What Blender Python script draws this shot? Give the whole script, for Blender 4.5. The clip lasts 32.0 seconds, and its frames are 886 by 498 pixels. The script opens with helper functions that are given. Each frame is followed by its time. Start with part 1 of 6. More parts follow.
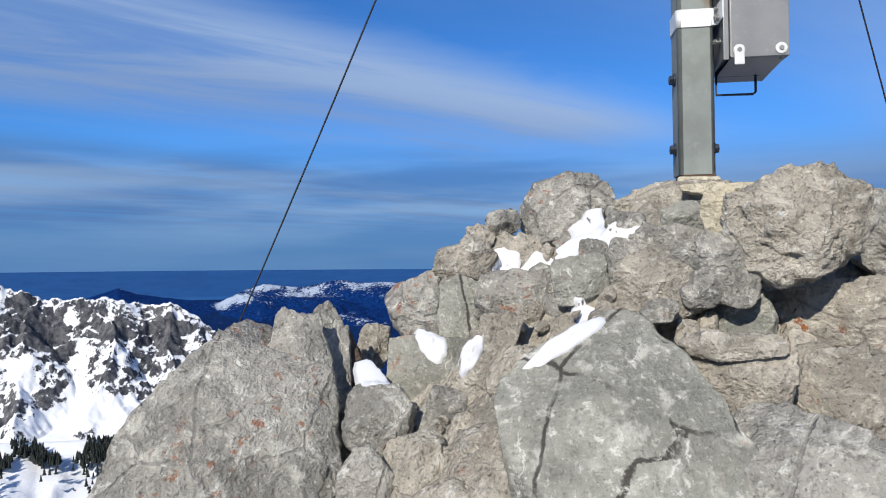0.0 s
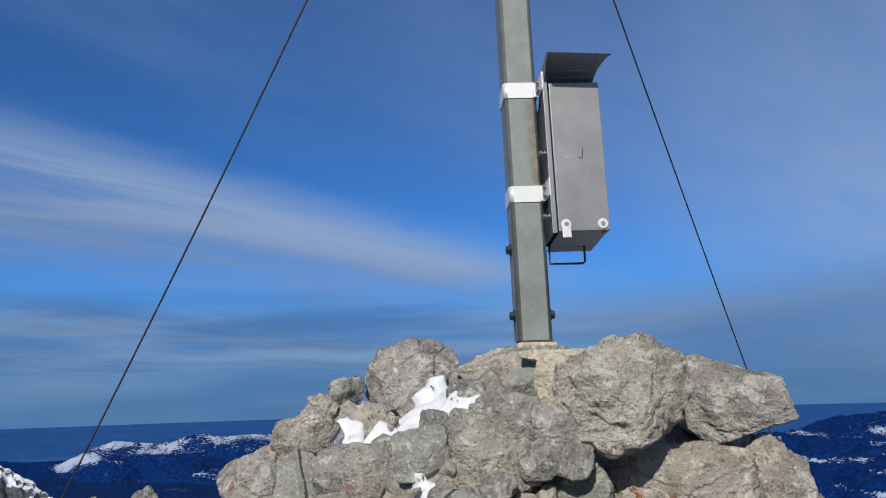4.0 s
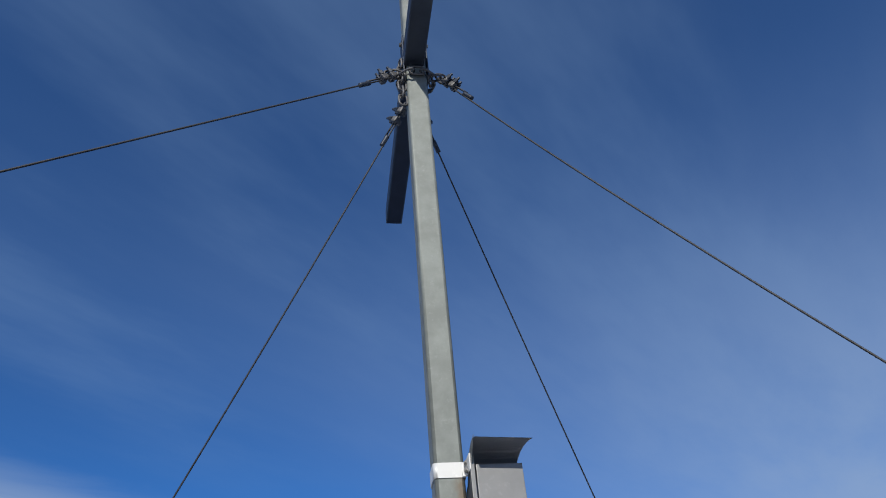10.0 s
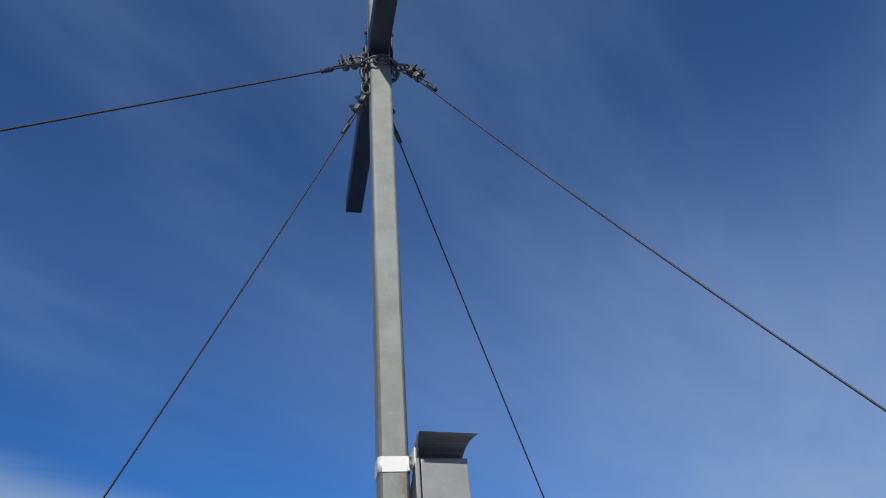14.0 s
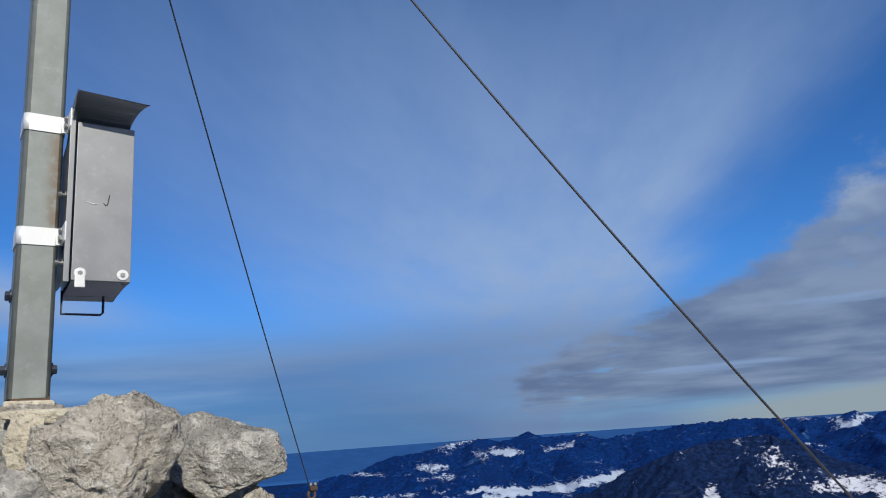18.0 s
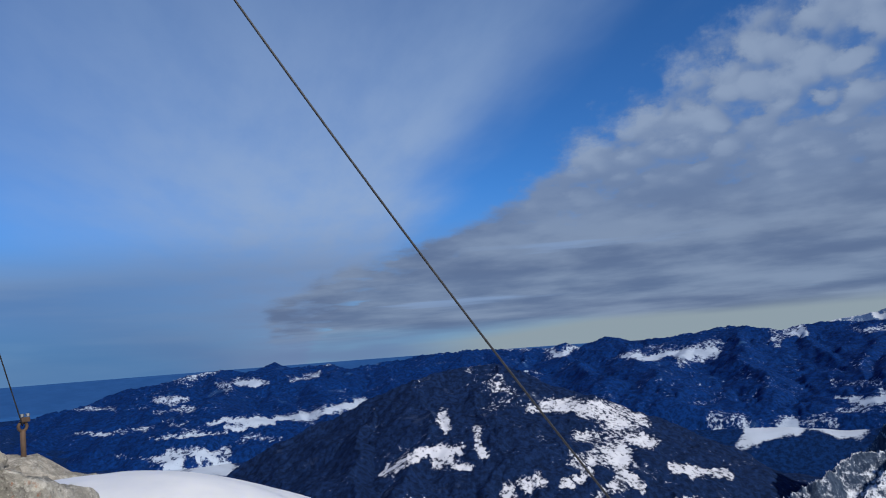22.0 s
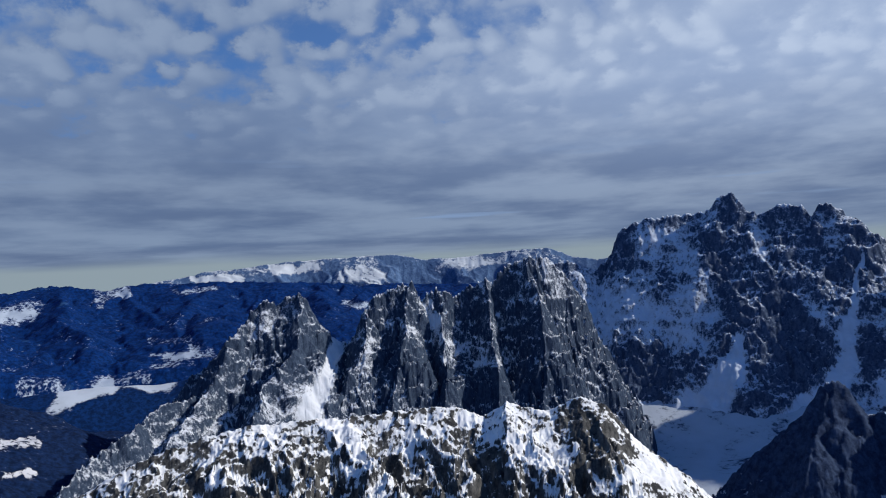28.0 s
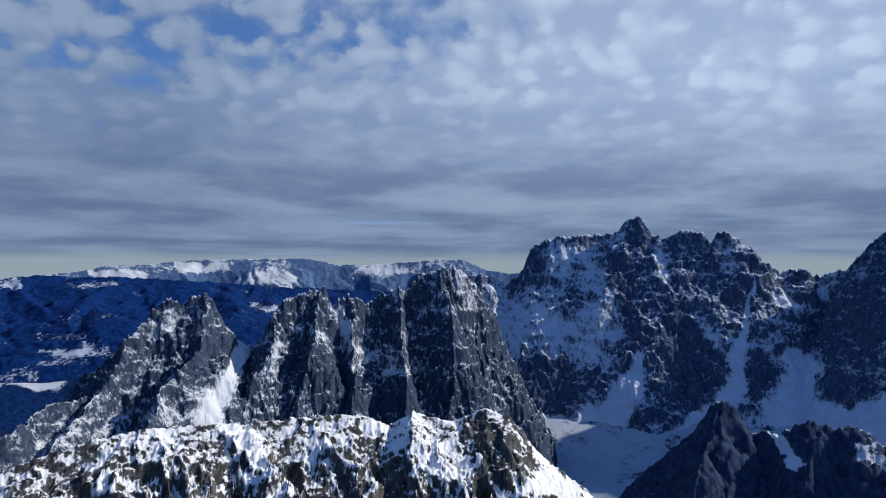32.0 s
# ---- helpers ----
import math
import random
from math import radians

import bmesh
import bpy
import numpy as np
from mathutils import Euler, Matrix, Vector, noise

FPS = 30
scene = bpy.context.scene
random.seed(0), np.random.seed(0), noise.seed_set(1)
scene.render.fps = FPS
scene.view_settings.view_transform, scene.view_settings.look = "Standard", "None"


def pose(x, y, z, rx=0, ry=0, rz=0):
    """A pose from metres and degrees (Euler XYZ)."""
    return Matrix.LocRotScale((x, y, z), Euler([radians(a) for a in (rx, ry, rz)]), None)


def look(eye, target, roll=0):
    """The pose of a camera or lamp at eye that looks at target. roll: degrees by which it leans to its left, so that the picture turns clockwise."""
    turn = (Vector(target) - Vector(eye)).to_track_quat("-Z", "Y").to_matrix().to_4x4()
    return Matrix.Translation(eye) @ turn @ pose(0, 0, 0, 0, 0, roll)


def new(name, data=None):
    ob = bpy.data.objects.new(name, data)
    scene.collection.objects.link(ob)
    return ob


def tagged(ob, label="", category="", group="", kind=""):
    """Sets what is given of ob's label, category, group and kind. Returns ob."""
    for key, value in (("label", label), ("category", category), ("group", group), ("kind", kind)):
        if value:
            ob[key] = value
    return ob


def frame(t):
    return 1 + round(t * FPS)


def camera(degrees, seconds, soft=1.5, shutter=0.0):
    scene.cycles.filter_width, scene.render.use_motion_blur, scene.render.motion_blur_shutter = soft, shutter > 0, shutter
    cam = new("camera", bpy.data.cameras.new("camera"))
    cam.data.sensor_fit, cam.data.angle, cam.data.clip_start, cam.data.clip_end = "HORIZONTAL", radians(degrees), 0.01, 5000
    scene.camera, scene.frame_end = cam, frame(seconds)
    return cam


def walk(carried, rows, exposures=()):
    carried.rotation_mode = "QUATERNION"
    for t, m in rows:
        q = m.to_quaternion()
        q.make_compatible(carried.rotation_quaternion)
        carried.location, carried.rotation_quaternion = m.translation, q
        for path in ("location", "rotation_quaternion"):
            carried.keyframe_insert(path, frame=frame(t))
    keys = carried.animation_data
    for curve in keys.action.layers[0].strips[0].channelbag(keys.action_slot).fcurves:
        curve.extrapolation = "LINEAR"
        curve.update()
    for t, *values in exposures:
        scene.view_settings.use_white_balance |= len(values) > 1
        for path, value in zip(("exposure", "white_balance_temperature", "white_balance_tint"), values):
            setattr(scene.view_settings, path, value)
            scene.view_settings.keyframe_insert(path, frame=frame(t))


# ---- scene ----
FOV = 63.76
cam = camera(FOV, 32.0, soft=1.05)
# seconds, heading clockwise from +y, tilt up, roll (degrees), place in metres
ROWS = [
    (0, 0.14, 0.74, -0.25, 0.003, -0.002, -0.005),
    (0.5, 1.94, 1.68, -0.31, 0.02, 0.018, -0.001),
    (1, 3.54, 2.72, -0.43, 0.038, 0.033, 0.006),
    (1.5, 5.03, 3.92, -0.69, 0.054, 0.045, 0.014),
    (2, 6.41, 5.35, -0.88, 0.067, 0.054, 0.023),
    (2.5, 7.6, 6.92, -1.02, 0.08, 0.055, 0.033),
    (3, 8.59, 8.47, -1.28, 0.092, 0.047, 0.047),
    (3.5, 9.58, 10.28, -1.46, 0.094, 0.025, 0.057),
    (4, 10.47, 12.18, -1.74, 0.096, -0.001, 0.062),
    (4.5, 11.31, 14.16, -2.08, 0.094, -0.029, 0.068),
    (5, 12.08, 16.16, -2.42, 0.093, -0.058, 0.072),
    (5.5, 12.81, 18.18, -2.74, 0.089, -0.086, 0.076),
    (6, 13.53, 20.14, -2.98, 0.084, -0.113, 0.081),
    (6.5, 14.32, 22.12, -3.19, 0.076, -0.13, 0.09),
    (7, 15.05, 24.32, -3.56, 0.071, -0.142, 0.101),
    (7.5, 15.65, 26.54, -3.84, 0.069, -0.151, 0.117),
    (8, 16.1, 28.78, -4.06, 0.069, -0.161, 0.135),
    (8.5, 16.37, 31.01, -4.33, 0.074, -0.173, 0.15),
    (9, 16.71, 33.28, -4.54, 0.076, -0.187, 0.161),
    (9.5, 17.1, 35.4, -4.76, 0.076, -0.2, 0.171),
    (10, 17.48, 37.41, -4.9, 0.076, -0.213, 0.177),
    (10.5, 17.88, 39.24, -5.17, 0.08, -0.219, 0.19),
    (11, 18.35, 40.91, -5.45, 0.082, -0.224, 0.2),
    (11.5, 18.8, 42.2, -5.9, 0.082, -0.225, 0.213),
    (12, 19.21, 42.59, -6.17, 0.08, -0.227, 0.224),
    (12.5, 19.58, 42.15, -6.24, 0.078, -0.231, 0.221),
    (13, 19.87, 40.99, -5.91, 0.08, -0.232, 0.215),
    (13.5, 20.02, 39.17, -5.3, 0.096, -0.225, 0.205),
    (14, 20.88, 36.44, -4.68, 0.12, -0.213, 0.194),
    (14.5, 22.47, 33.06, -4.12, 0.15, -0.199, 0.181),
    (15, 24.87, 29.32, -3.69, 0.182, -0.182, 0.166),
    (15.5, 28.1, 25.46, -3.45, 0.216, -0.166, 0.149),
    (16, 32.18, 21.92, -3.44, 0.241, -0.166, 0.122),
    (16.5, 35.3, 19.49, -3.18, 0.255, -0.161, 0.106),
    (17, 38.19, 17.25, -3.65, 0.262, -0.158, 0.091),
    (17.5, 40.77, 15.84, -4.11, 0.258, -0.147, 0.08),
    (18, 43.43, 14.25, -4.26, 0.254, -0.147, 0.073),
    (18.5, 45.51, 13.08, -4.1, 0.265, -0.154, 0.063),
    (19, 47.59, 12.08, -4.04, 0.276, -0.158, 0.049),
    (19.5, 50.04, 10.86, -4.08, 0.259, -0.17, 0.058),
    (20, 52.44, 9.85, -4.13, 0.249, -0.179, 0.067),
    (20.5, 54.78, 9.13, -4.16, 0.237, -0.196, 0.066),
    (21, 57.24, 8.56, -4.21, 0.223, -0.21, 0.066),
    (21.5, 59.92, 8.06, -4.12, 0.226, -0.216, 0.053),
    (22, 62.71, 7.47, -4.23, 0.233, -0.226, 0.037),
    (22.5, 65.43, 6.7, -4.3, 0.24, -0.236, 0.025),
    (23, 68.15, 5.82, -4.28, 0.246, -0.246, 0.016),
    (23.5, 70.8, 4.86, -4.25, 0.254, -0.256, 0.011),
    (24, 73.4, 4.02, -4.28, 0.261, -0.267, 0.005),
    (24.5, 75.96, 3.56, -4.48, 0.267, -0.276, 0.001),
    (25, 78.71, 3.69, -4.65, 0.274, -0.286, 0),
    (25.5, 81.96, 4.06, -4.75, 0.279, -0.297, 0),
    (26, 86.09, 4.35, -4.74, 0.285, -0.307, 0.001),
    (26.5, 91.44, 4.26, -4.6, 0.291, -0.318, 0.001),
    (27, 98.34, 3.4, -4.33, 0.291, -0.328, 0),
    (27.5, 105.83, 2.16, -3.69, 0.291, -0.337, 0),
    (28, 112.86, 1.09, -2.83, 0.291, -0.347, -0.001),
    (28.5, 117.39, 1.15, -2.04, 0.291, -0.348, -0.001),
    (29, 119.04, 2.19, -1.2, 0.291, -0.348, -0.002),
    (29.5, 118.98, 2.93, -0.86, 0.291, -0.349, -0.002),
    (30, 118.92, 3.14, -0.66, 0.291, -0.349, -0.002),
    (30.5, 118.91, 3.02, -0.47, 0.29, -0.35, -0.003),
    (31, 119.02, 2.72, -0.31, 0.29, -0.351, -0.003),
    (31.5, 119.29, 2.26, -0.14, 0.29, -0.351, -0.003),
    (32, 119.69, 1.63, 0.13, 0.29, -0.352, -0.003),
]


def gaze(head, tilt, roll, x, y, z):
    """Camera pose from a compass heading, a tilt and a roll."""
    h, t = radians(head), radians(tilt)
    way = Vector((math.sin(h) * math.cos(t), math.cos(h) * math.cos(t), math.sin(t)))
    eye = Vector((x, y, z))
    return look(eye, eye + way, roll)


walk(cam, [(row[0], gaze(*row[1:])) for row in ROWS], exposures=[(0.0, 0.2), (1.0, 0.05), (2.0, -0.03), (3.0, -0.08), (6.0, -0.17), (9.0, -0.13), (13.0, -0.16), (16.0, -0.06), (19.0, 0.0), (23.0, -0.08), (27.0, -0.1), (29.0, -0.03), (32.0, 0.02)])

# ---- light ----
SUN_HEADING, SUN_HEIGHT = 204.0, 33.0
sun_data = bpy.data.lights.new("sun", "SUN")
sun_data.energy, sun_data.angle, sun_data.color = 4.5, radians(0.6), (1.0, 0.94, 0.84)
sun = new("sun", sun_data)
h, e = radians(SUN_HEADING), radians(SUN_HEIGHT)
sun.matrix_world = look((0, 0, 60), Vector((0, 0, 60)) - Vector((math.sin(h) * math.cos(e), math.cos(h) * math.cos(e), math.sin(e))))


class Nodes:
    """Short-hand for building a node tree: sockets or numbers in, a socket out."""

    def __init__(self, tree):
        self.tree = tree

    def put(self, kind, ins=None, out=0, **props):
        n = self.tree.nodes.new(kind)
        if kind == "ShaderNodeMath":
            n.operation = props["operation"]
            n.use_clamp = props.get("use_clamp", False)
        elif kind == "ShaderNodeMix":
            n.data_type, n.blend_type = "RGBA", props.get("blend_type", "MIX")
        elif kind == "ShaderNodeTexNoise":
            n.noise_dimensions = "3D"
        elif kind == "ShaderNodeTexVoronoi":
            n.feature = props.get("feature", "F1")
        elif kind == "ShaderNodeMapRange":
            n.interpolation_type = "SMOOTHSTEP"
        for key, value in (ins or {}).items():
            self.set(n.inputs[key], value)
        return n.outputs[out]

    def set(self, socket, value):
        if isinstance(value, bpy.types.NodeSocket):
            self.tree.links.new(value, socket)
        else:
            socket.default_value = value

    def m(self, op, a, b=0.0, clamp=False):
        return self.put("ShaderNodeMath", {0: a, 1: b}, operation=op, use_clamp=clamp)

    def add(self, a, b):
        return self.m("ADD", a, b)

    def mul(self, a, b):
        return self.m("MULTIPLY", a, b)

    def ramp(self, v, a, b, lo=0.0, hi=1.0):
        """Smooth step of v from a to b."""
        if a > b:
            a, b, lo, hi = b, a, hi, lo
        return self.put("ShaderNodeMapRange", {0: v, 1: a, 2: b, 3: lo, 4: hi})

    def mix(self, f, a, b, blend="MIX"):
        n = self.tree.nodes.new("ShaderNodeMix")
        n.data_type, n.blend_type = "RGBA", blend
        self.set(n.inputs[0], f)
        self.set(n.inputs[6], a if isinstance(a, bpy.types.NodeSocket) else (*a, 1.0))
        self.set(n.inputs[7], b if isinstance(b, bpy.types.NodeSocket) else (*b, 1.0))
        return n.outputs[2]

    def vec(self, x, y, z=0.0):
        return self.put("ShaderNodeCombineXYZ", {0: x, 1: y, 2: z})

    def noise(self, vector, scale, detail=4.0, rough=0.55, warp=0.0):
        return self.put("ShaderNodeTexNoise", {"Vector": vector, "Scale": scale, "Detail": detail, "Roughness": rough, "Distortion": warp})

    def scaled(self, vector, s):
        n = self.tree.nodes.new("ShaderNodeMapping")
        self.set(n.inputs[0], vector)
        n.inputs["Scale"].default_value = s
        return n.outputs[0]


def make_sky():
    world = bpy.data.worlds.new("sky")
    scene.world = world
    world.use_nodes = True
    t = world.node_tree
    t.nodes.clear()
    k = Nodes(t)
    way = k.put("ShaderNodeTexCoord", out=0)
    sky = t.nodes.new("ShaderNodeTexSky")
    sky.sky_type, sky.sun_disc = "NISHITA", False
    sky.sun_elevation, sky.sun_rotation = radians(SUN_HEIGHT), radians(SUN_HEADING)
    sky.altitude, sky.dust_density, sky.ozone_density = 2300, 0.6, 2.5
    sep = t.nodes.new("ShaderNodeSeparateXYZ")
    t.links.new(way, sep.inputs[0])
    x, y, z = sep.outputs
    # a flat cloud deck far above: streets of cloud run along heading 50
    up = k.add(k.m("MAXIMUM", z, 0.0), 0.03)
    px, py = k.m("DIVIDE", x, up), k.m("DIVIDE", y, up)
    u = k.add(k.mul(px, 0.766), k.mul(py, 0.643))
    v = k.add(k.mul(px, 0.643), k.mul(py, -0.766))
    deck = k.vec(k.mul(u, 0.35), v)
    drift = k.noise(deck, 0.9, 5, 0.55)
    wob = k.add(drift, -0.5)
    # clear sky
    clear = k.mix(1.0, sky.outputs[0], (0.375, 0.88, 1.44), "MULTIPLY")
    clear = k.mix(1.0, clear, (0.085, 0.085, 0.085), "MULTIPLY")
    col = clear
    # thin veil
    vv = k.add(v, k.mul(wob, 0.9))
    veil = k.mul(k.ramp(vv, -2.2, 0.2), k.ramp(vv, 1.15, 0.55))
    veil = k.mul(veil, k.ramp(z, 0.75, 0.12, 0.06, 0.95))
    veil = k.mul(veil, k.ramp(k.noise(deck, 2.3, 6, 0.6), 0.25, 0.7, 0.68, 1.0))
    col = k.mix(veil, col, (0.30, 0.42, 0.64))
    # faint high wisps
    wisp = k.mul(k.mul(k.ramp(k.noise(deck, 1.3, 6, 0.58), 0.42, 0.72), k.ramp(z, 0.25, 0.5)), 0.24)
    col = k.mix(wisp, col, (0.22, 0.36, 0.60))
    # long streaks over the north-west
    fine = k.noise(k.vec(k.mul(u, 0.22), k.mul(v, 0.9), 3.0), 1.5, 7, 0.62, 0.7)
    vs = k.add(v, k.mul(k.add(fine, -0.5), 1.1))
    s1 = k.mul(k.ramp(vs, -2.2, -2.7), k.ramp(vs, -5.2, -3.4))
    s1 = k.mul(s1, k.ramp(u, 5.2, 3.4))
    s1 = k.mul(s1, k.ramp(fine, 0.36, 0.60, 0.42, 0.95))
    col = k.mix(s1, col, k.mix(k.ramp(vs, -3.6, -2.5), (0.20, 0.30, 0.51), (0.29, 0.405, 0.62)))
    s2 = k.mul(k.ramp(vs, -5.2, -6.4), k.ramp(fine, 0.38, 0.6, 0.2, 0.9))
    col = k.mix(k.mul(s2, k.ramp(z, 0.02, 0.06)), col, (0.15, 0.24, 0.42))
    # low bank near the horizon
    band = k.noise(k.scaled(way, (1.6, 1.6, 15.0)), 1.6, 4, 0.5)
    bank = k.mul(k.ramp(k.add(z, k.mul(k.add(band, -0.5), 0.06)), 0.165, 0.10), k.ramp(v, 2.0, -3.0))
    col = k.mix(k.mul(bank, 0.85), col, k.mix(k.ramp(band, 0.35, 0.68), (0.07, 0.17, 0.40), (0.21, 0.33, 0.53)))
    col = k.mix(k.mul(k.mul(k.ramp(z, 0.075, 0.0), k.ramp(v, 0.0, -3.0)), 0.8), col, (0.075, 0.185, 0.40))
    # grey-blue murk low under the cloud
    murk = k.mul(k.ramp(z, 0.22, 0.06), k.ramp(v, -6.0, -1.0))
    col = k.mix(k.mul(murk, k.ramp(band, 0.3, 0.7, 0.55, 0.95)), col, (0.14, 0.22, 0.40))
    # altocumulus field: rounded heads, drawn by bearing and height
    bearing = k.m("ARCTAN2", x, y)
    reach = k.m("LOGARITHM", k.m("SQRT", k.add(k.mul(px, px), k.mul(py, py))), 2.718)
    spot = k.vec(bearing, k.mul(reach, 0.42), 0.0)
    soft = k.noise(spot, 15.0, 7, 0.6)
    cell = k.put("ShaderNodeTexVoronoi", {"Vector": k.put("ShaderNodeVectorMath", {0: spot, 1: k.vec(k.mul(soft, 0.07), k.mul(soft, 0.06), 0.0)}), "Scale": 27.0}, feature="SMOOTH_F1")
    lumps = k.add(k.mul(soft, 0.65), k.mul(k.ramp(cell, 0.62, 0.1), 0.36))
    big = k.noise(k.vec(k.mul(u, 0.4), k.mul(v, 0.8), 2.0), 0.9, 4, 0.5)
    edge = k.add(k.add(v, k.ramp(z, 0.03, 0.18, 1.5, -0.38)), k.mul(k.add(soft, -0.5), 0.75))
    thick = k.add(k.add(lumps, k.mul(big, 0.6)), k.ramp(v, 0.85, 1.6, 0.12, 0.36))
    field = k.mul(k.ramp(edge, 0.92, 1.22), k.ramp(k.add(thick, k.mul(k.mul(k.ramp(z, 0.15, 0.3), k.ramp(bearing, 2.5, 1.8)), -0.32)), 0.62, 0.86, 0.25, 1.0))
    far_edge = k.ramp(k.add(z, k.mul(k.add(band, -0.5), 0.03)), 0.008, 0.03)
    shade = k.ramp(k.add(lumps, k.mul(big, 0.8)), 0.66, 1.2)
    tone = k.mix(shade, (0.175, 0.25, 0.41), (0.275, 0.36, 0.515))
    lowband = k.noise(k.vec(k.mul(bearing, 5.0), k.mul(reach, 3.0), 4.0), 1.0, 5, 0.55)
    low = k.mix(k.ramp(lowband, 0.34, 0.68), (0.115, 0.17, 0.30), (0.225, 0.30, 0.44))
    tone = k.mix(k.ramp(z, 0.26, 0.1), tone, low)
    tone = k.mix(k.mul(k.ramp(y, -0.05, -0.8), k.ramp(z, 0.0, 0.25)), tone, k.mix(1.0, tone, (1.95, 1.78, 1.6), "MULTIPLY"))
    # rifts of blue low in the deck, with pale lips
    rift = k.mul(k.ramp(k.noise(k.vec(k.mul(bearing, 2.2), k.mul(reach, 5.0), 9.0), 1.0, 4, 0.5), 0.60, 0.70), k.mul(k.ramp(z, 0.035, 0.06), k.ramp(z, 0.17, 0.11)))
    tone = k.mix(k.mul(rift, 0.8), tone, (0.235, 0.345, 0.56))
    # pale clear strip under the deck
    col = k.mix(k.mul(k.ramp(z, 0.045, 0.018), k.ramp(v, 4.0, 10.0)), col, (0.28, 0.355, 0.41))
    col = k.mix(k.mul(k.mul(field, far_edge), 0.95), col, tone)
    back = t.nodes.new("ShaderNodeBackground")
    t.links.new(col, back.inputs[0])
    back.inputs[1].default_value = 1.0
    out = t.nodes.new("ShaderNodeOutputWorld")
    t.links.new(back.outputs[0], out.inputs[0])


make_sky()


# ---- materials ----
def material(name, rough=0.8, metal=0.0):
    mat = bpy.data.materials.new(name)
    mat.use_nodes = True
    t = mat.node_tree
    bsdf = t.nodes["Principled BSDF"]
    bsdf.inputs["Roughness"].default_value, bsdf.inputs["Metallic"].default_value = rough, metal
    if metal == 0.0:
        bsdf.inputs["Specular IOR Level"].default_value = 0.2
    k = Nodes(t)
    return mat, k, bsdf


def relief(k, bsdf, height, strength, distance):
    b = k.tree.nodes.new("ShaderNodeBump")
    b.inputs["Strength"].default_value, b.inputs["Distance"].default_value = strength, distance
    k.tree.links.new(height, b.inputs["Height"])
    k.tree.links.new(b.outputs[0], bsdf.inputs["Normal"])


def place(k):
    """World-sized coordinates of a thing at rest."""
    return k.put("ShaderNodeTexCoord", out=3)


def stone_material(name, base, pale, dark, rough_relief, veins, lichen, cracks=0.5, coarse=1.0):
    """Weathered limestone. veins, lichen, cracks: how much of each. coarse: how crumbly the skin is."""
    mat, k, bsdf = material(name, 0.9)
    p = place(k)
    rnd = k.put("ShaderNodeObjectInfo", out=5)
    p = k.put("ShaderNodeVectorMath", {0: p, 1: k.vec(k.mul(rnd, 17.0), k.mul(rnd, 9.0), k.mul(rnd, 5.0))})
    cloud = k.noise(p, 4.5, 6, 0.62)
    mid = k.noise(p, 17.0, 7, 0.64, 0.5)
    grain = k.noise(p, 62.0, 6, 0.7)
    speck = k.noise(p, 170.0, 3, 0.6)
    pit = k.put("ShaderNodeTexVoronoi", {"Vector": p, "Scale": 85.0})
    col = k.mix(k.ramp(cloud, 0.34, 0.66), dark, base)
    col = k.mix(k.mul(k.ramp(mid, 0.50, 0.68), 0.75), col, pale)
    col = k.mix(k.ramp(mid, 0.46, 0.30, 0.0, 0.55), col, dark)
    col = k.mix(k.ramp(grain, 0.47, 0.36, 0.0, 0.45), col, tuple(c * 0.6 for c in dark))
    col = k.mix(k.ramp(grain, 0.56, 0.70, 0.0, 0.7), col, tuple(min(0.8, c * 1.12) for c in pale))
    col = k.mix(k.ramp(speck, 0.58, 0.75, 0.0, 0.45), col, pale)
    col = k.mix(k.mul(rnd, 0.25), col, tuple(c * 0.8 for c in base))
    # calcite veins and hair cracks
    warp = k.put("ShaderNodeVectorMath", {0: k.scaled(p, (1.0, 1.0, 0.4)), 1: k.vec(k.mul(cloud, 0.3), k.mul(mid, 0.10), k.mul(cloud, 0.2))})
    cell = k.put("ShaderNodeTexVoronoi", {"Vector": warp, "Scale": 8.0}, feature="DISTANCE_TO_EDGE")
    vein = k.mul(k.ramp(cell, 0.018, 0.003), k.ramp(mid, 0.48, 0.6))
    col = k.mix(k.mul(vein, veins), col, (0.64, 0.62, 0.58))
    cell2 = k.put("ShaderNodeTexVoronoi", {"Vector": k.put("ShaderNodeVectorMath", {0: p, 1: k.vec(k.mul(cloud, 0.12), k.mul(cloud, 0.12), k.mul(mid, 0.03))}), "Scale": 3.1}, feature="DISTANCE_TO_EDGE")
    crack = k.mul(k.ramp(cell2, 0.018, 0.005), k.ramp(cloud, 0.40, 0.48))
    col = k.mix(k.mul(crack, cracks), col, (0.05, 0.045, 0.04))
    spot = k.noise(p, 32.0, 5, 0.65)
    patch = k.noise(p, 3.2, 2, 0.5)
    pore = k.mul(k.ramp(k.noise(p, 120.0, 3, 0.6), 0.40, 0.30), k.ramp(mid, 0.6, 0.4, 0.35, 1.0))
    col = k.mix(k.mul(pore, min(0.9, 0.42 * coarse)), col, tuple(c * 0.42 for c in dark))
    fleck = k.mul(k.ramp(k.noise(p, 26.0, 6, 0.72, 0.3), 0.56, 0.66), k.ramp(cloud, 0.42, 0.6, 0.3, 1.0))
    col = k.mix(k.mul(fleck, 0.75), col, tuple(min(0.8, c * 1.25) for c in pale))
    rust = k.mul(k.ramp(spot, 0.60 - 0.03 * lichen, 0.66 - 0.03 * lichen), k.ramp(patch, 0.58 - 0.1 * lichen, 0.68 - 0.1 * lichen))
    col = k.mix(k.mul(rust, min(1.0, 0.5 + 0.3 * lichen)), col, (0.31, 0.115, 0.05))
    k.set(bsdf.inputs["Base Color"], col)
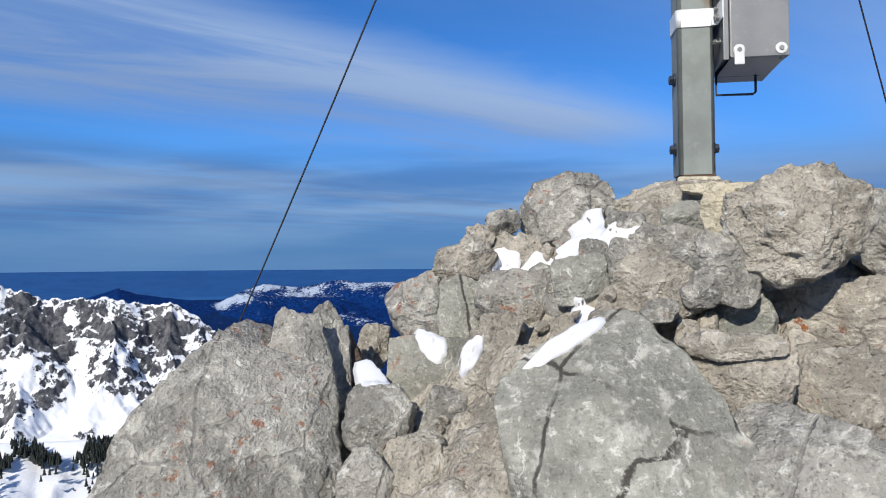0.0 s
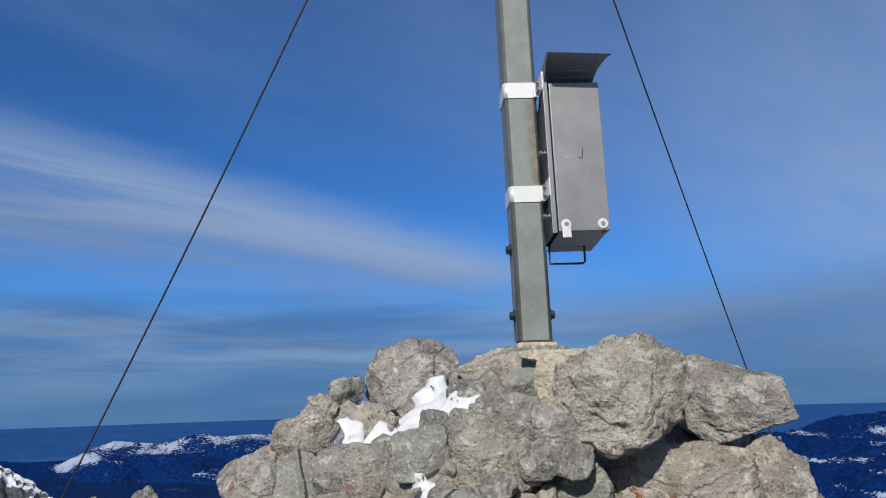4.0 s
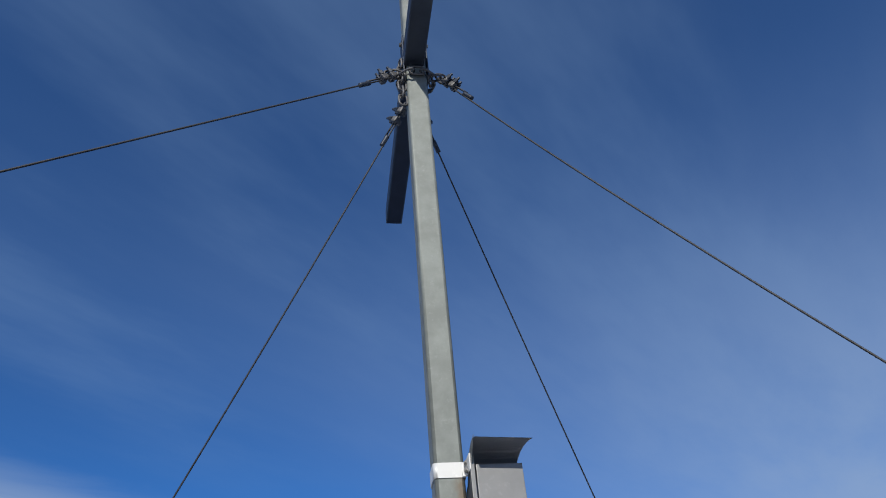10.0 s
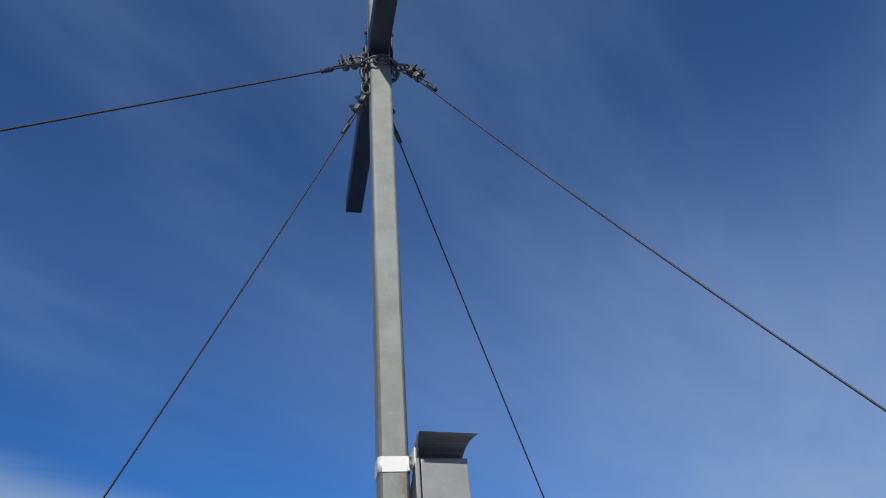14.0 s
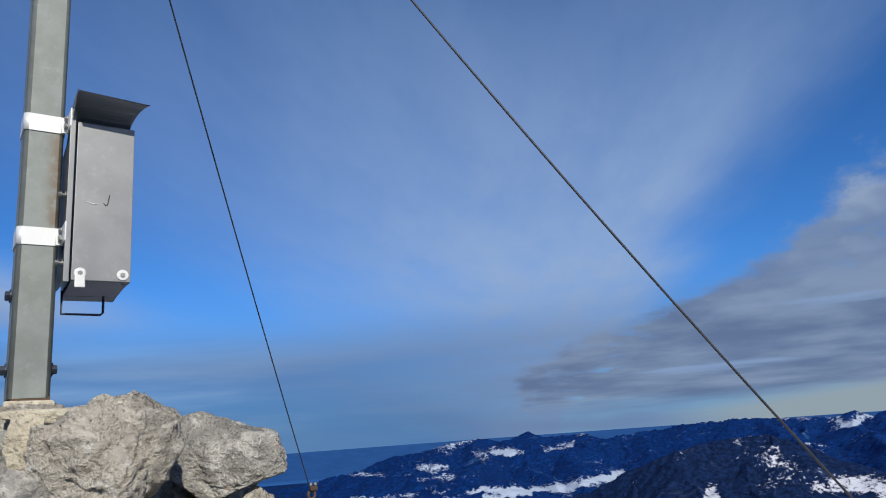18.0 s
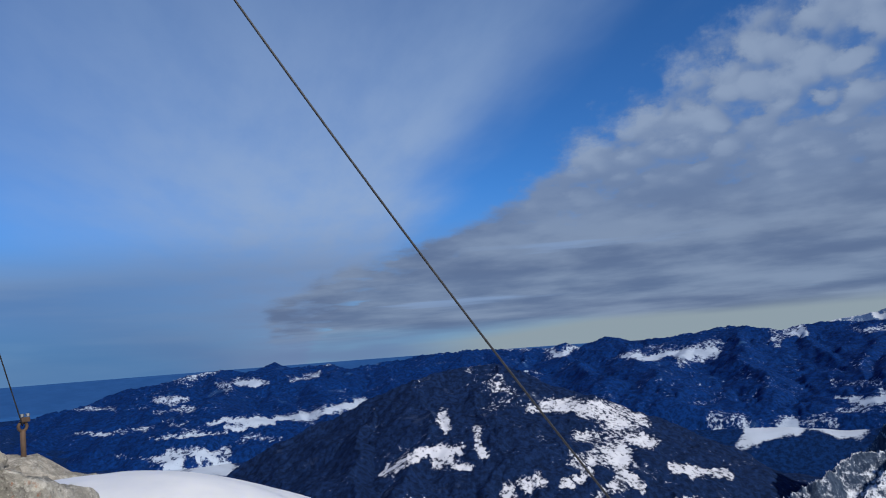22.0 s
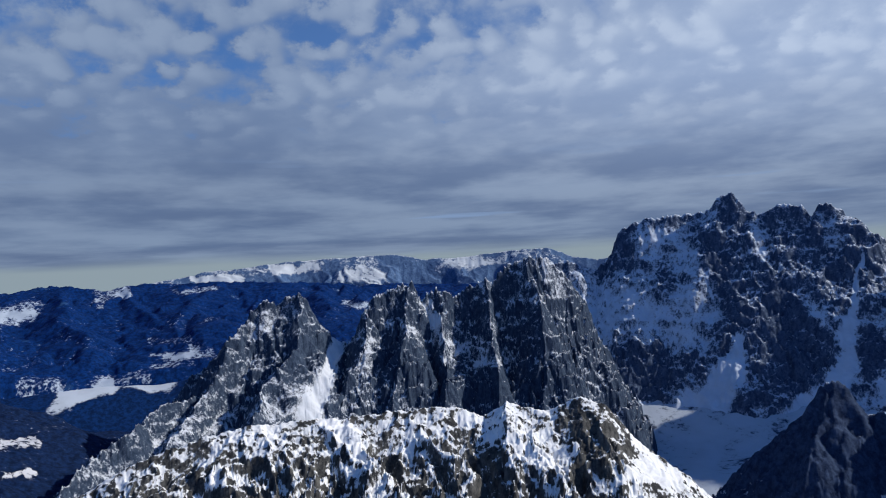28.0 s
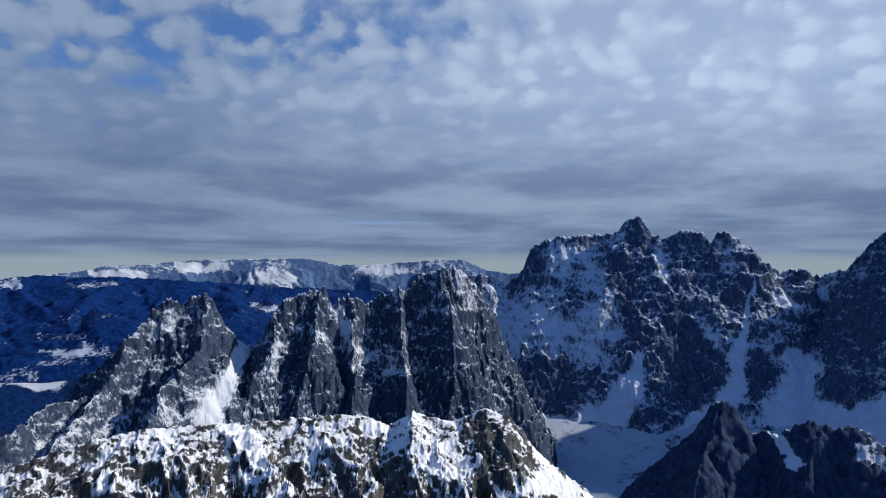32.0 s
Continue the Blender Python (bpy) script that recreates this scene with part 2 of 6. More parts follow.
    h = k.add(k.mul(mid, 0.9), k.add(k.mul(grain, 0.34 * coarse), k.mul(cloud, 0.5)))
    h = k.add(h, k.mul(k.ramp(pit, 0.0, 0.5), 0.09 * coarse))
    h = k.add(h, k.mul(pore, -0.16 * coarse))
    h = k.add(h, k.mul(crack, -0.4 * cracks))
    relief(k, bsdf, h, rough_relief * 0.88, 0.043)
    return mat


def mountain_material(name, rock, rock_dark, snow_from, snow_to, size, forest=None, weights=(1.0, 0.5, 0.5, 0.35), tilt=0.45, bump=0.55, white=(0.84, 0.86, 0.89)):
    """Rock or conifer forest under snow, by steepness and chance. size: metres of the larger blotches. weights: of the steepness and of the three chances."""
    mat, k, bsdf = material(name, 0.9)
    bsdf.inputs["Specular IOR Level"].default_value = 0.06
    geo = k.tree.nodes.new("ShaderNodeNewGeometry")
    p = geo.outputs["Position"]
    sep = k.tree.nodes.new("ShaderNodeSeparateXYZ")
    k.tree.links.new(geo.outputs["Normal"], sep.inputs[0])
    n1 = k.noise(p, 1.0 / size, 5, 0.6, 0.3)
    n2 = k.noise(p, 7.0 / size, 6, 0.68)
    fluted = k.noise(k.scaled(p, (1.0, 1.0, tilt)), 3.2 / size, 6, 0.62)
    attr = k.tree.nodes.new("ShaderNodeAttribute")
    attr.attribute_name = "snow"
    f = k.add(k.mul(sep.outputs[2], weights[0]), attr.outputs["Fac"])
    for n, w in ((n1, weights[1]), (n2, weights[2]), (fluted, weights[3])):
        f = k.add(f, k.mul(k.add(n, -0.5), w))
    snow = k.ramp(f, snow_from, snow_to)
    tone = k.mix(k.ramp(k.add(k.mul(fluted, 0.6), k.mul(n2, 0.4)), 0.36, 0.64), rock_dark, rock)
    if forest is not None:
        trees = k.mix(k.ramp(n2, 0.36, 0.64), tuple(c * 0.5 for c in forest), tuple(c * 1.25 for c in forest))
        tone = k.mix(k.ramp(n1, 0.62, 0.7), trees, tone)
    # Distant mountains pass a bluer, greyer white: haze put into the snow.
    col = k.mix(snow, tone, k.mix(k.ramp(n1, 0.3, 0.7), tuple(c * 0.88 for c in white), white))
    k.set(bsdf.inputs["Base Color"], col)
    relief(k, bsdf, k.mul(k.add(k.mul(n2, 0.8), k.mul(fluted, 0.7)), k.ramp(snow, 0.0, 1.0, 1.0, 0.35)), bump, size * 0.12)
    return mat


def snow_material():
    mat, k, bsdf = material("snow", 0.55)
    p = place(k)
    soft = k.noise(p, 3.0, 4, 0.5)
    grit = k.noise(p, 160.0, 3, 0.6)
    k.set(bsdf.inputs["Base Color"], k.mix(k.ramp(soft, 0.3, 0.7), (0.58, 0.60, 0.64), (0.68, 0.69, 0.71)))
    bsdf.inputs["Subsurface Weight"].default_value = 0.25
    bsdf.inputs["Subsurface Radius"].default_value = (0.02, 0.02, 0.03)
    bsdf.inputs["Subsurface Scale"].default_value = 0.4
    relief(k, bsdf, k.add(k.mul(soft, 0.8), k.mul(grit, 0.05)), 0.5, 0.02)
    return mat


def metal_material(name, tone, rough, streak=0.3, metal=1.0, stain=None):
    mat, k, bsdf = material(name, rough, metal)
    p = place(k)
    cloud = k.noise(p, 9.0, 5, 0.6)
    brush = k.noise(k.scaled(p, (1.0, 1.0, 0.06)), 90.0, 4, 0.6)
    spangle = k.noise(p, 45.0, 4, 0.7)
    col = k.mix(k.ramp(cloud, 0.3, 0.7), tuple(c * (1 - streak) for c in tone), tone)
    col = k.mix(k.mul(k.ramp(spangle, 0.56, 0.72), 0.35), col, tuple(min(1.0, c * 1.3) for c in tone))
    if stain:
        zone, colour = stain
        sp = k.tree.nodes.new("ShaderNodeSeparateXYZ")
        k.tree.links.new(p, sp.inputs[0])
        spot = k.mul(k.ramp(sp.outputs[2], zone[0] - 0.07, zone[0]), k.ramp(sp.outputs[2], zone[1] + 0.07, zone[1]))
        spot = k.mul(spot, k.ramp(sp.outputs[0], zone[2], zone[3]))
        col = k.mix(k.mul(spot, k.ramp(k.noise(p, 22.0, 4, 0.6), 0.34, 0.56, 0.0, 0.85)), col, colour)
    k.set(bsdf.inputs["Base Color"], col)
    k.set(bsdf.inputs["Roughness"], k.ramp(k.add(k.mul(brush, 0.5), k.mul(cloud, 0.5)), 0.3, 0.7, rough - 0.03, rough + 0.05))
    relief(k, bsdf, k.add(k.mul(brush, 0.3), k.mul(cloud, 0.8)), 0.06, 0.004)
    return mat


GREY_STONE = stone_material("grey_limestone", (0.438, 0.419, 0.372), (0.674, 0.650, 0.578), (0.199, 0.194, 0.176), 1.0, 0.9, 0.75, 0.3, 1.1)
SMOOTH_STONE = stone_material("smooth_grey_limestone", (0.353, 0.351, 0.305), (0.581, 0.570, 0.508), (0.197, 0.198, 0.173), 0.8, 1.0, 0.1, 0.9, 1.0)
ROUGH_STONE = stone_material("rough_beige_limestone", (0.560, 0.511, 0.427), (0.746, 0.695, 0.593), (0.266, 0.245, 0.206), 1.0, 0.2, 0.1, 0.2, 1.5)
LICHEN_STONE = stone_material("lichen_limestone", (0.464, 0.425, 0.355), (0.669, 0.617, 0.520), (0.215, 0.197, 0.166), 0.9, 0.4, 1.75, 0.3, 1.2)
# Rust brown is the rock's own; its darkness includes painted shade.
RUSTY_SHADED_STONE = stone_material("shaded_rust_brown_limestone", (0.173, 0.135, 0.107), (0.306, 0.250, 0.204), (0.070, 0.055, 0.045), 1.0, 0.2, 1.0, 0.3, 1.4)
MORTAR = stone_material("yellow_mortar", (0.663, 0.594, 0.449), (0.791, 0.719, 0.558), (0.413, 0.369, 0.275), 0.8, 0.0, 0.0, 0.1, 1.3)
SNOW = snow_material()
GALVANISED = metal_material("galvanised_steel", (0.235, 0.26, 0.243), 0.6, 0.28, 0.2, ((0.52, 0.80, 0.0, 0.04), (0.16, 0.12, 0.08)))
STAINLESS = metal_material("brushed_stainless_steel", (0.26, 0.265, 0.265), 0.43, 0.14, 0.45)
HOOD_STEEL = metal_material("bent_sheet_steel", (0.36, 0.365, 0.37), 0.42, 0.14, 0.4)
BAND_STEEL = metal_material("pale_band_steel", (0.66, 0.67, 0.66), 0.5, 0.05, 0.2)
# Dark fittings share this tone with the beam, whose shade it holds.
DARK_SHADED_STEEL = metal_material("weathered_shaded_steel", (0.04, 0.052, 0.075), 0.45, 0.3, 0.35)
ROPE_STEEL = metal_material("dark_wire_rope", (0.045, 0.047, 0.052), 0.55, 0.3, 0.3)
ZINC = metal_material("zinc_fitting", (0.34, 0.34, 0.33), 0.45, 0.4, 0.8)
CHAIN_STEEL = metal_material("grey_chain_steel", (0.12, 0.122, 0.128), 0.55, 0.3, 0.5)
RUST = metal_material("rusty_iron", (0.12, 0.075, 0.05), 0.75, 0.4, 0.3)

# Forest green turned blue: distance haze is put into the base colour.
HAZED_FOREST = (0.002, 0.023, 0.115)
# Massif and towers: blue haze and shade are mixed into rock and snow.
HAZED_MASSIF = mountain_material("hazed_massif", (0.085, 0.118, 0.19), (0.026, 0.045, 0.09), 0.42, 0.98, 40.0, None, (1.0, 0.5, 1.5, 1.3), white=(0.58, 0.65, 0.77))
HAZED_TOWERS = mountain_material("hazed_tower_rock", (0.056, 0.08, 0.125), (0.016, 0.028, 0.056), 0.40, 0.95, 24.0, None, (1.0, 0.6, 1.5, 1.3), white=(0.62, 0.66, 0.73))
RIDGE_ROCK = mountain_material("ridge_rock", (0.135, 0.135, 0.13), (0.026, 0.028, 0.032), 0.64, 0.84, 34.0, None, (1.0, 1.2, 0.8, 2.2), 0.22)
# The peak's shade and blue haze are put into these colours.
SHADED_ROCK = mountain_material("shaded_rock", (0.048, 0.075, 0.14), (0.013, 0.024, 0.056), 0.78, 0.96, 32.0, None, (1.0, 0.6, 0.7, 0.5), white=(0.62, 0.68, 0.78))
LEFT_ROCK = mountain_material("north_mountain_rock", (0.15, 0.15, 0.155), (0.028, 0.031, 0.04), 0.61, 0.73, 38.0, None, (1.0, 0.8, 1.0, 0.8))
# Far ranges, hill and valley: air haze is mixed into their colours.
HAZED_ROCK = mountain_material("far_mountains", (0.022, 0.068, 0.18), (0.006, 0.032, 0.12), 0.48, 0.82, 90.0, HAZED_FOREST, (0.2, 1.0, 2.0, 0.6), 0.45, 0.25, (0.38, 0.45, 0.56))
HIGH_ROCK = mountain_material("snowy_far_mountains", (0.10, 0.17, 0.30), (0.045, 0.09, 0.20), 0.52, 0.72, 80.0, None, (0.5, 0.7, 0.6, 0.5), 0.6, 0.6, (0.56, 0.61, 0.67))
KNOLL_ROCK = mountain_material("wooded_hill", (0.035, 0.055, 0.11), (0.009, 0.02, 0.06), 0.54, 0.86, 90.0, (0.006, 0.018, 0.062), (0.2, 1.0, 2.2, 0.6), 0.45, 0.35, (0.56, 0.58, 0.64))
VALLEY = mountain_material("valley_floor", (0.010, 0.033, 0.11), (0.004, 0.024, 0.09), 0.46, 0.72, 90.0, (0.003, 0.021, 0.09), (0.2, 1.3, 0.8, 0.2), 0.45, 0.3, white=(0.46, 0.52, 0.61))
# The haze over the lowland is painted as its blue base colour.
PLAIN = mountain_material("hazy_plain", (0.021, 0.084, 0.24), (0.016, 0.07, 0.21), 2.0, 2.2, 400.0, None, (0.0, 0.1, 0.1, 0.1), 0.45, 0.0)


# ---- mesh helpers ----
def lattice(ix, iy, iz, seed):
    n = (ix * 374761393 + iy * 668265263 + iz * 2147483647 + seed * 974634777) & 0x7FFFFFFF
    n = ((n ^ (n >> 13)) * 1274126177) & 0x7FFFFFFF
    return ((n ^ (n >> 16)) & 0xFFFF) / 65535.0


def value_noise(p, seed=0):
    """Smooth noise from 0 to 1 at the points p, an array of shape (n, 3)."""
    f = np.floor(p).astype(np.int64)
    w = p - f
    w = w * w * w * (w * (w * 6 - 15) + 10)
    out = 0.0
    for dx in (0, 1):
        for dy in (0, 1):
            for dz in (0, 1):
                weight = np.abs(1 - dx - w[:, 0]) * np.abs(1 - dy - w[:, 1]) * np.abs(1 - dz - w[:, 2])
                out = out + weight * lattice(f[:, 0] + dx, f[:, 1] + dy, f[:, 2] + dz, seed)
    return out


def fbm(p, octaves=4, seed=0, gain=0.5, ridged=False):
    total, amp, norm = 0.0, 1.0, 0.0
    for o in range(octaves):
        n = value_noise(p * 2.03**o + 11.3 * o, seed + o)
        if ridged:
            n = 1 - np.abs(2 * n - 1)
        total, norm = total + amp * n, norm + amp
        amp *= gain
    return total / norm


def mesh_from(name, verts, faces, mat, smooth=True):
    me = bpy.data.meshes.new(name)
    me.from_pydata([tuple(v) for v in verts], [], [tuple(int(i) for i in f) for f in faces])
    me.materials.append(mat)
    if smooth:
        me.polygons.foreach_set("use_smooth", np.ones(len(me.polygons), dtype=bool))
    me.update()
    return me


def grid_mesh(name, verts, rows, cols, mat):
    """A sheet of rows x cols points, given row by row."""
    i = np.arange((rows - 1) * (cols - 1))
    a = i // (cols - 1) * cols + i % (cols - 1)
    quads = np.stack([a, a + 1, a + cols + 1, a + cols], 1)
    me = bpy.data.meshes.new(name)
    me.vertices.add(len(verts))
    me.vertices.foreach_set("co", np.asarray(verts, dtype=np.float32).ravel())
    me.loops.add(quads.size)
    me.loops.foreach_set("vertex_index", quads.ravel().astype(np.int32))
    me.polygons.add(len(quads))
    me.polygons.foreach_set("loop_start", np.arange(0, quads.size, 4, dtype=np.int32))
    me.polygons.foreach_set("use_smooth", np.ones(len(quads), dtype=bool))
    me.materials.append(mat)
    me.update(calc_edges=True)
    me.validate()
    return me


def add_amount(me, values):
    attr = me.attributes.new("snow", "FLOAT", "POINT")
    attr.data.foreach_set("value", np.asarray(values, dtype=np.float32))


def part(name, bm, mat, parent, label=""):
    """One bmesh as one mesh object under a thing."""
    me = bpy.data.meshes.new(name)
    bm.to_mesh(me)
    bm.free()
    me.materials.append(mat)
    ob = new(name, me)
    ob.parent = parent
    return tagged(ob, label)


def thing(name, label, category, m=Matrix.Identity(4), group="", kind=""):
    ob = new(name)
    ob.empty_display_size = 0.1
    ob.matrix_world = m
    return tagged(ob, label, category, group, kind)


def box(sx, sy, sz, at=(0, 0, 0), bevel=0.0, segments=2):
    bm = bmesh.new()
    bmesh.ops.create_cube(bm, size=1.0)
    bmesh.ops.scale(bm, vec=(sx, sy, sz), verts=bm.verts)
    if bevel:
        bmesh.ops.bevel(bm, geom=bm.edges[:], offset=bevel, segments=segments, affect="EDGES", profile=0.6)
    bmesh.ops.translate(bm, vec=at, verts=bm.verts)
    return bm


def rod(radius, length, sides=12, at=(0, 0, 0), axis="z", bevel=0.0):
    bm = bmesh.new()
    bmesh.ops.create_cone(bm, cap_ends=True, segments=sides, radius1=radius, radius2=radius, depth=length)
    if bevel:
        rim = [e for e in bm.edges if abs(e.verts[0].co.z - e.verts[1].co.z) < 1e-6]
        bmesh.ops.bevel(bm, geom=rim, offset=bevel, segments=2, affect="EDGES")
    turn = {"z": Matrix(), "x": Matrix.Rotation(math.pi / 2, 4, "Y"), "y": Matrix.Rotation(math.pi / 2, 4, "X")}[axis]
    bmesh.ops.transform(bm, matrix=Matrix.Translation(at) @ turn, verts=bm.verts)
    return bm


def merged(*parts):
    bm = bmesh.new()
    for b in parts:
        me = bpy.data.meshes.new("piece")
        b.to_mesh(me)
        b.free()
        bm.from_mesh(me)
        bpy.data.meshes.remove(me)
    return bm


def tube(path, radius, sides=10, closed=False, lobes=0, twist=0.0):
    """A tube along a path of points. lobes: strands of a rope, which turn by twist radians a metre."""
    pts = [Vector(p) for p in path]
    bm = bmesh.new()
    rings, normal, run = [], None, 0.0
    for i, p in enumerate(pts):
        a = pts[i - 1] if (i or closed) else p
        b = pts[(i + 1) % len(pts)] if (i + 1 < len(pts) or closed) else p
        way = (b - a).normalized()
        if normal is None:
            normal = way.orthogonal().normalized()
        normal = (normal - way * normal.dot(way)).normalized()
        side = way.cross(normal)
        if i:
            run += (p - pts[i - 1]).length
        ring = []
        for s in range(sides):
            th = 2 * math.pi * s / sides
            r = radius * (1 + 0.17 * math.cos(lobes * th)) if lobes else radius
            th += run * twist
            ring.append(bm.verts.new(p + (normal * math.cos(th) + side * math.sin(th)) * r))
        rings.append(ring)
    count = len(rings) if closed else len(rings) - 1
    for i in range(count):
        r0, r1 = rings[i], rings[(i + 1) % len(rings)]
        for s in range(sides):
            bm.faces.new((r0[s], r0[(s + 1) % sides], r1[(s + 1) % sides], r1[s]))
    if not closed:
        bm.faces.new(rings[0][::-1])
        bm.faces.new(rings[-1])
    for f in bm.faces:
        f.smooth = True
    return bm


def ball_points(level):
    bm = bmesh.new()
    bmesh.ops.create_icosphere(bm, subdivisions=level, radius=1.0)
    v = np.array([q.co[:] for q in bm.verts])
    f = [[q.index for q in face.verts] for face in bm.faces]
    bm.free()
    return v, f


BALLS = {level: ball_points(level) for level in (3, 4, 5, 6)}


def boulder_mesh(name, half, seed, mat, level=5, blocky=6.0, cuts=10, lump=0.10, grit=0.014, flat=(), crack=0.012):
    """A broken block of rock: a block chipped by planes, then roughened at four scales. flat: planes (nx, ny, nz, offset) of plain faces."""
    rng = np.random.default_rng(seed)
    v, f = BALLS[level]
    v = v / (np.abs(v) ** blocky).sum(1, keepdims=True) ** (1 / blocky)
    planes = [(rng.normal(size=3) * (1, 1, 0.9), rng.uniform(0.72, 1.05) if not flat else rng.uniform(0.84, 1.12)) for _ in range(cuts)]
    planes += [(np.array(p[:3], dtype=float), p[3]) for p in flat]
    # broken facets on the weathered side
    for _ in range(12):
        planes.append((np.array((rng.uniform(-0.6, 0.6), -1.0, rng.uniform(-0.35, 0.7))), rng.uniform(0.84, 1.06)))
    for n, off in planes:
        n = n / np.linalg.norm(n)
        over = np.maximum(v @ n - off, 0)
        v = v - over[:, None] * n
    if not flat:
        lo, hi = v.min(0), v.max(0)
        v = (v - (lo + hi) / 2) / ((hi - lo) / 2)
    half = np.array(half)
    v = v * half
    size = float(np.mean(half))
    out = v / np.linalg.norm(v / half, axis=1, keepdims=True) / size
    q = v + 0.25 * size * (np.stack([fbm(v / size * 1.1 + seed + 31 * a, 2, seed + a) for a in range(3)], 1) - 0.5)
    broad = fbm(q / size * 1.6 + seed, 4, seed, 0.5, True) - 0.62
    beds = np.array((0.5, 0.5, 2.4)) if seed % 3 else np.array((2.2, 0.6, 0.7))
    ledge = fbm(q * beds / size * 1.5 + 5, 3, seed + 3, 0.5, True)
    split = np.clip((ledge - 0.86) / 0.1, 0, 1)
    knob = fbm(q / 0.10 + seed, 3, seed + 13, 0.55, True) - 0.62
    w = q + 0.03 * (np.stack([fbm(q / 0.05 + 7 * a, 2, seed + 40 + a) for a in range(3)], 1) - 0.5)
    crease = fbm(w * (1.0, 1.0, 0.7) / 0.19 + seed, 1, seed + 23, 0.5, True) ** 14 + 0.25 * fbm(w / 0.075 + seed, 1, seed + 29, 0.5, True) ** 10
    crumb = fbm(q / 0.045 + seed, 4, seed + 7, 0.6) - 0.5
    chip = fbm(q / 0.016 + seed, 2, seed + 17) - 0.5
    v = v + out * (size * (lump * 0.5 * broad - 0.55 * lump * split) - crease * crack + grit * 1.1 * knob * min(1.0, size / 0.12) + grit * 1.2 * crumb + grit * 0.4 * chip)[:, None]
    return mesh_from(name, v, f, mat)


# ---- far landscape ----
def polar(heading, reach, z):
    a = np.radians(heading)
    return np.stack([np.sin(a) * reach, np.cos(a) * reach, z], 1)


def snow_fields(A, el, fields, seed=0):
    """How far each point (heading, height in degrees) lies in snow fields, couloirs (+) or bare faces (-): (strength, ((heading, height, half width), ...))."""
    p = np.stack([A, el, A * 0], 1)
    wa = A + 0.9 * (fbm(p / 1.1, 4, seed + 71, 0.6) - 0.5)
    we = el + 0.9 * (fbm(p / 1.1, 4, seed + 83, 0.6) - 0.5)
    wa = wa + 0.4 * (fbm(p / 0.28, 3, seed + 91, 0.6) - 0.5)
    we = we + 0.3 * (fbm(p / 0.28, 3, seed + 97, 0.6) - 0.5)
    total = np.zeros_like(A)
    for strength, pts in fields:
        best = np.full_like(A, 9.0)
        pts = list(pts) if len(pts) > 1 else [pts[0], pts[0]]
        for (a0, e0, w0), (a1, e1, w1) in zip(pts, pts[1:]):
            da, de = a1 - a0, e1 - e0
            t = np.clip(((wa - a0) * da + (we - e0) * de) / max(da * da + de * de, 1e-9), 0, 1)
            best = np.minimum(best, np.hypot(wa - a0 - t * da, we - e0 - t * de) / (w0 + t * (w1 - w0)))
        total = total + strength * np.clip((1.5 - best) / 1.0, 0, 1)
    return total


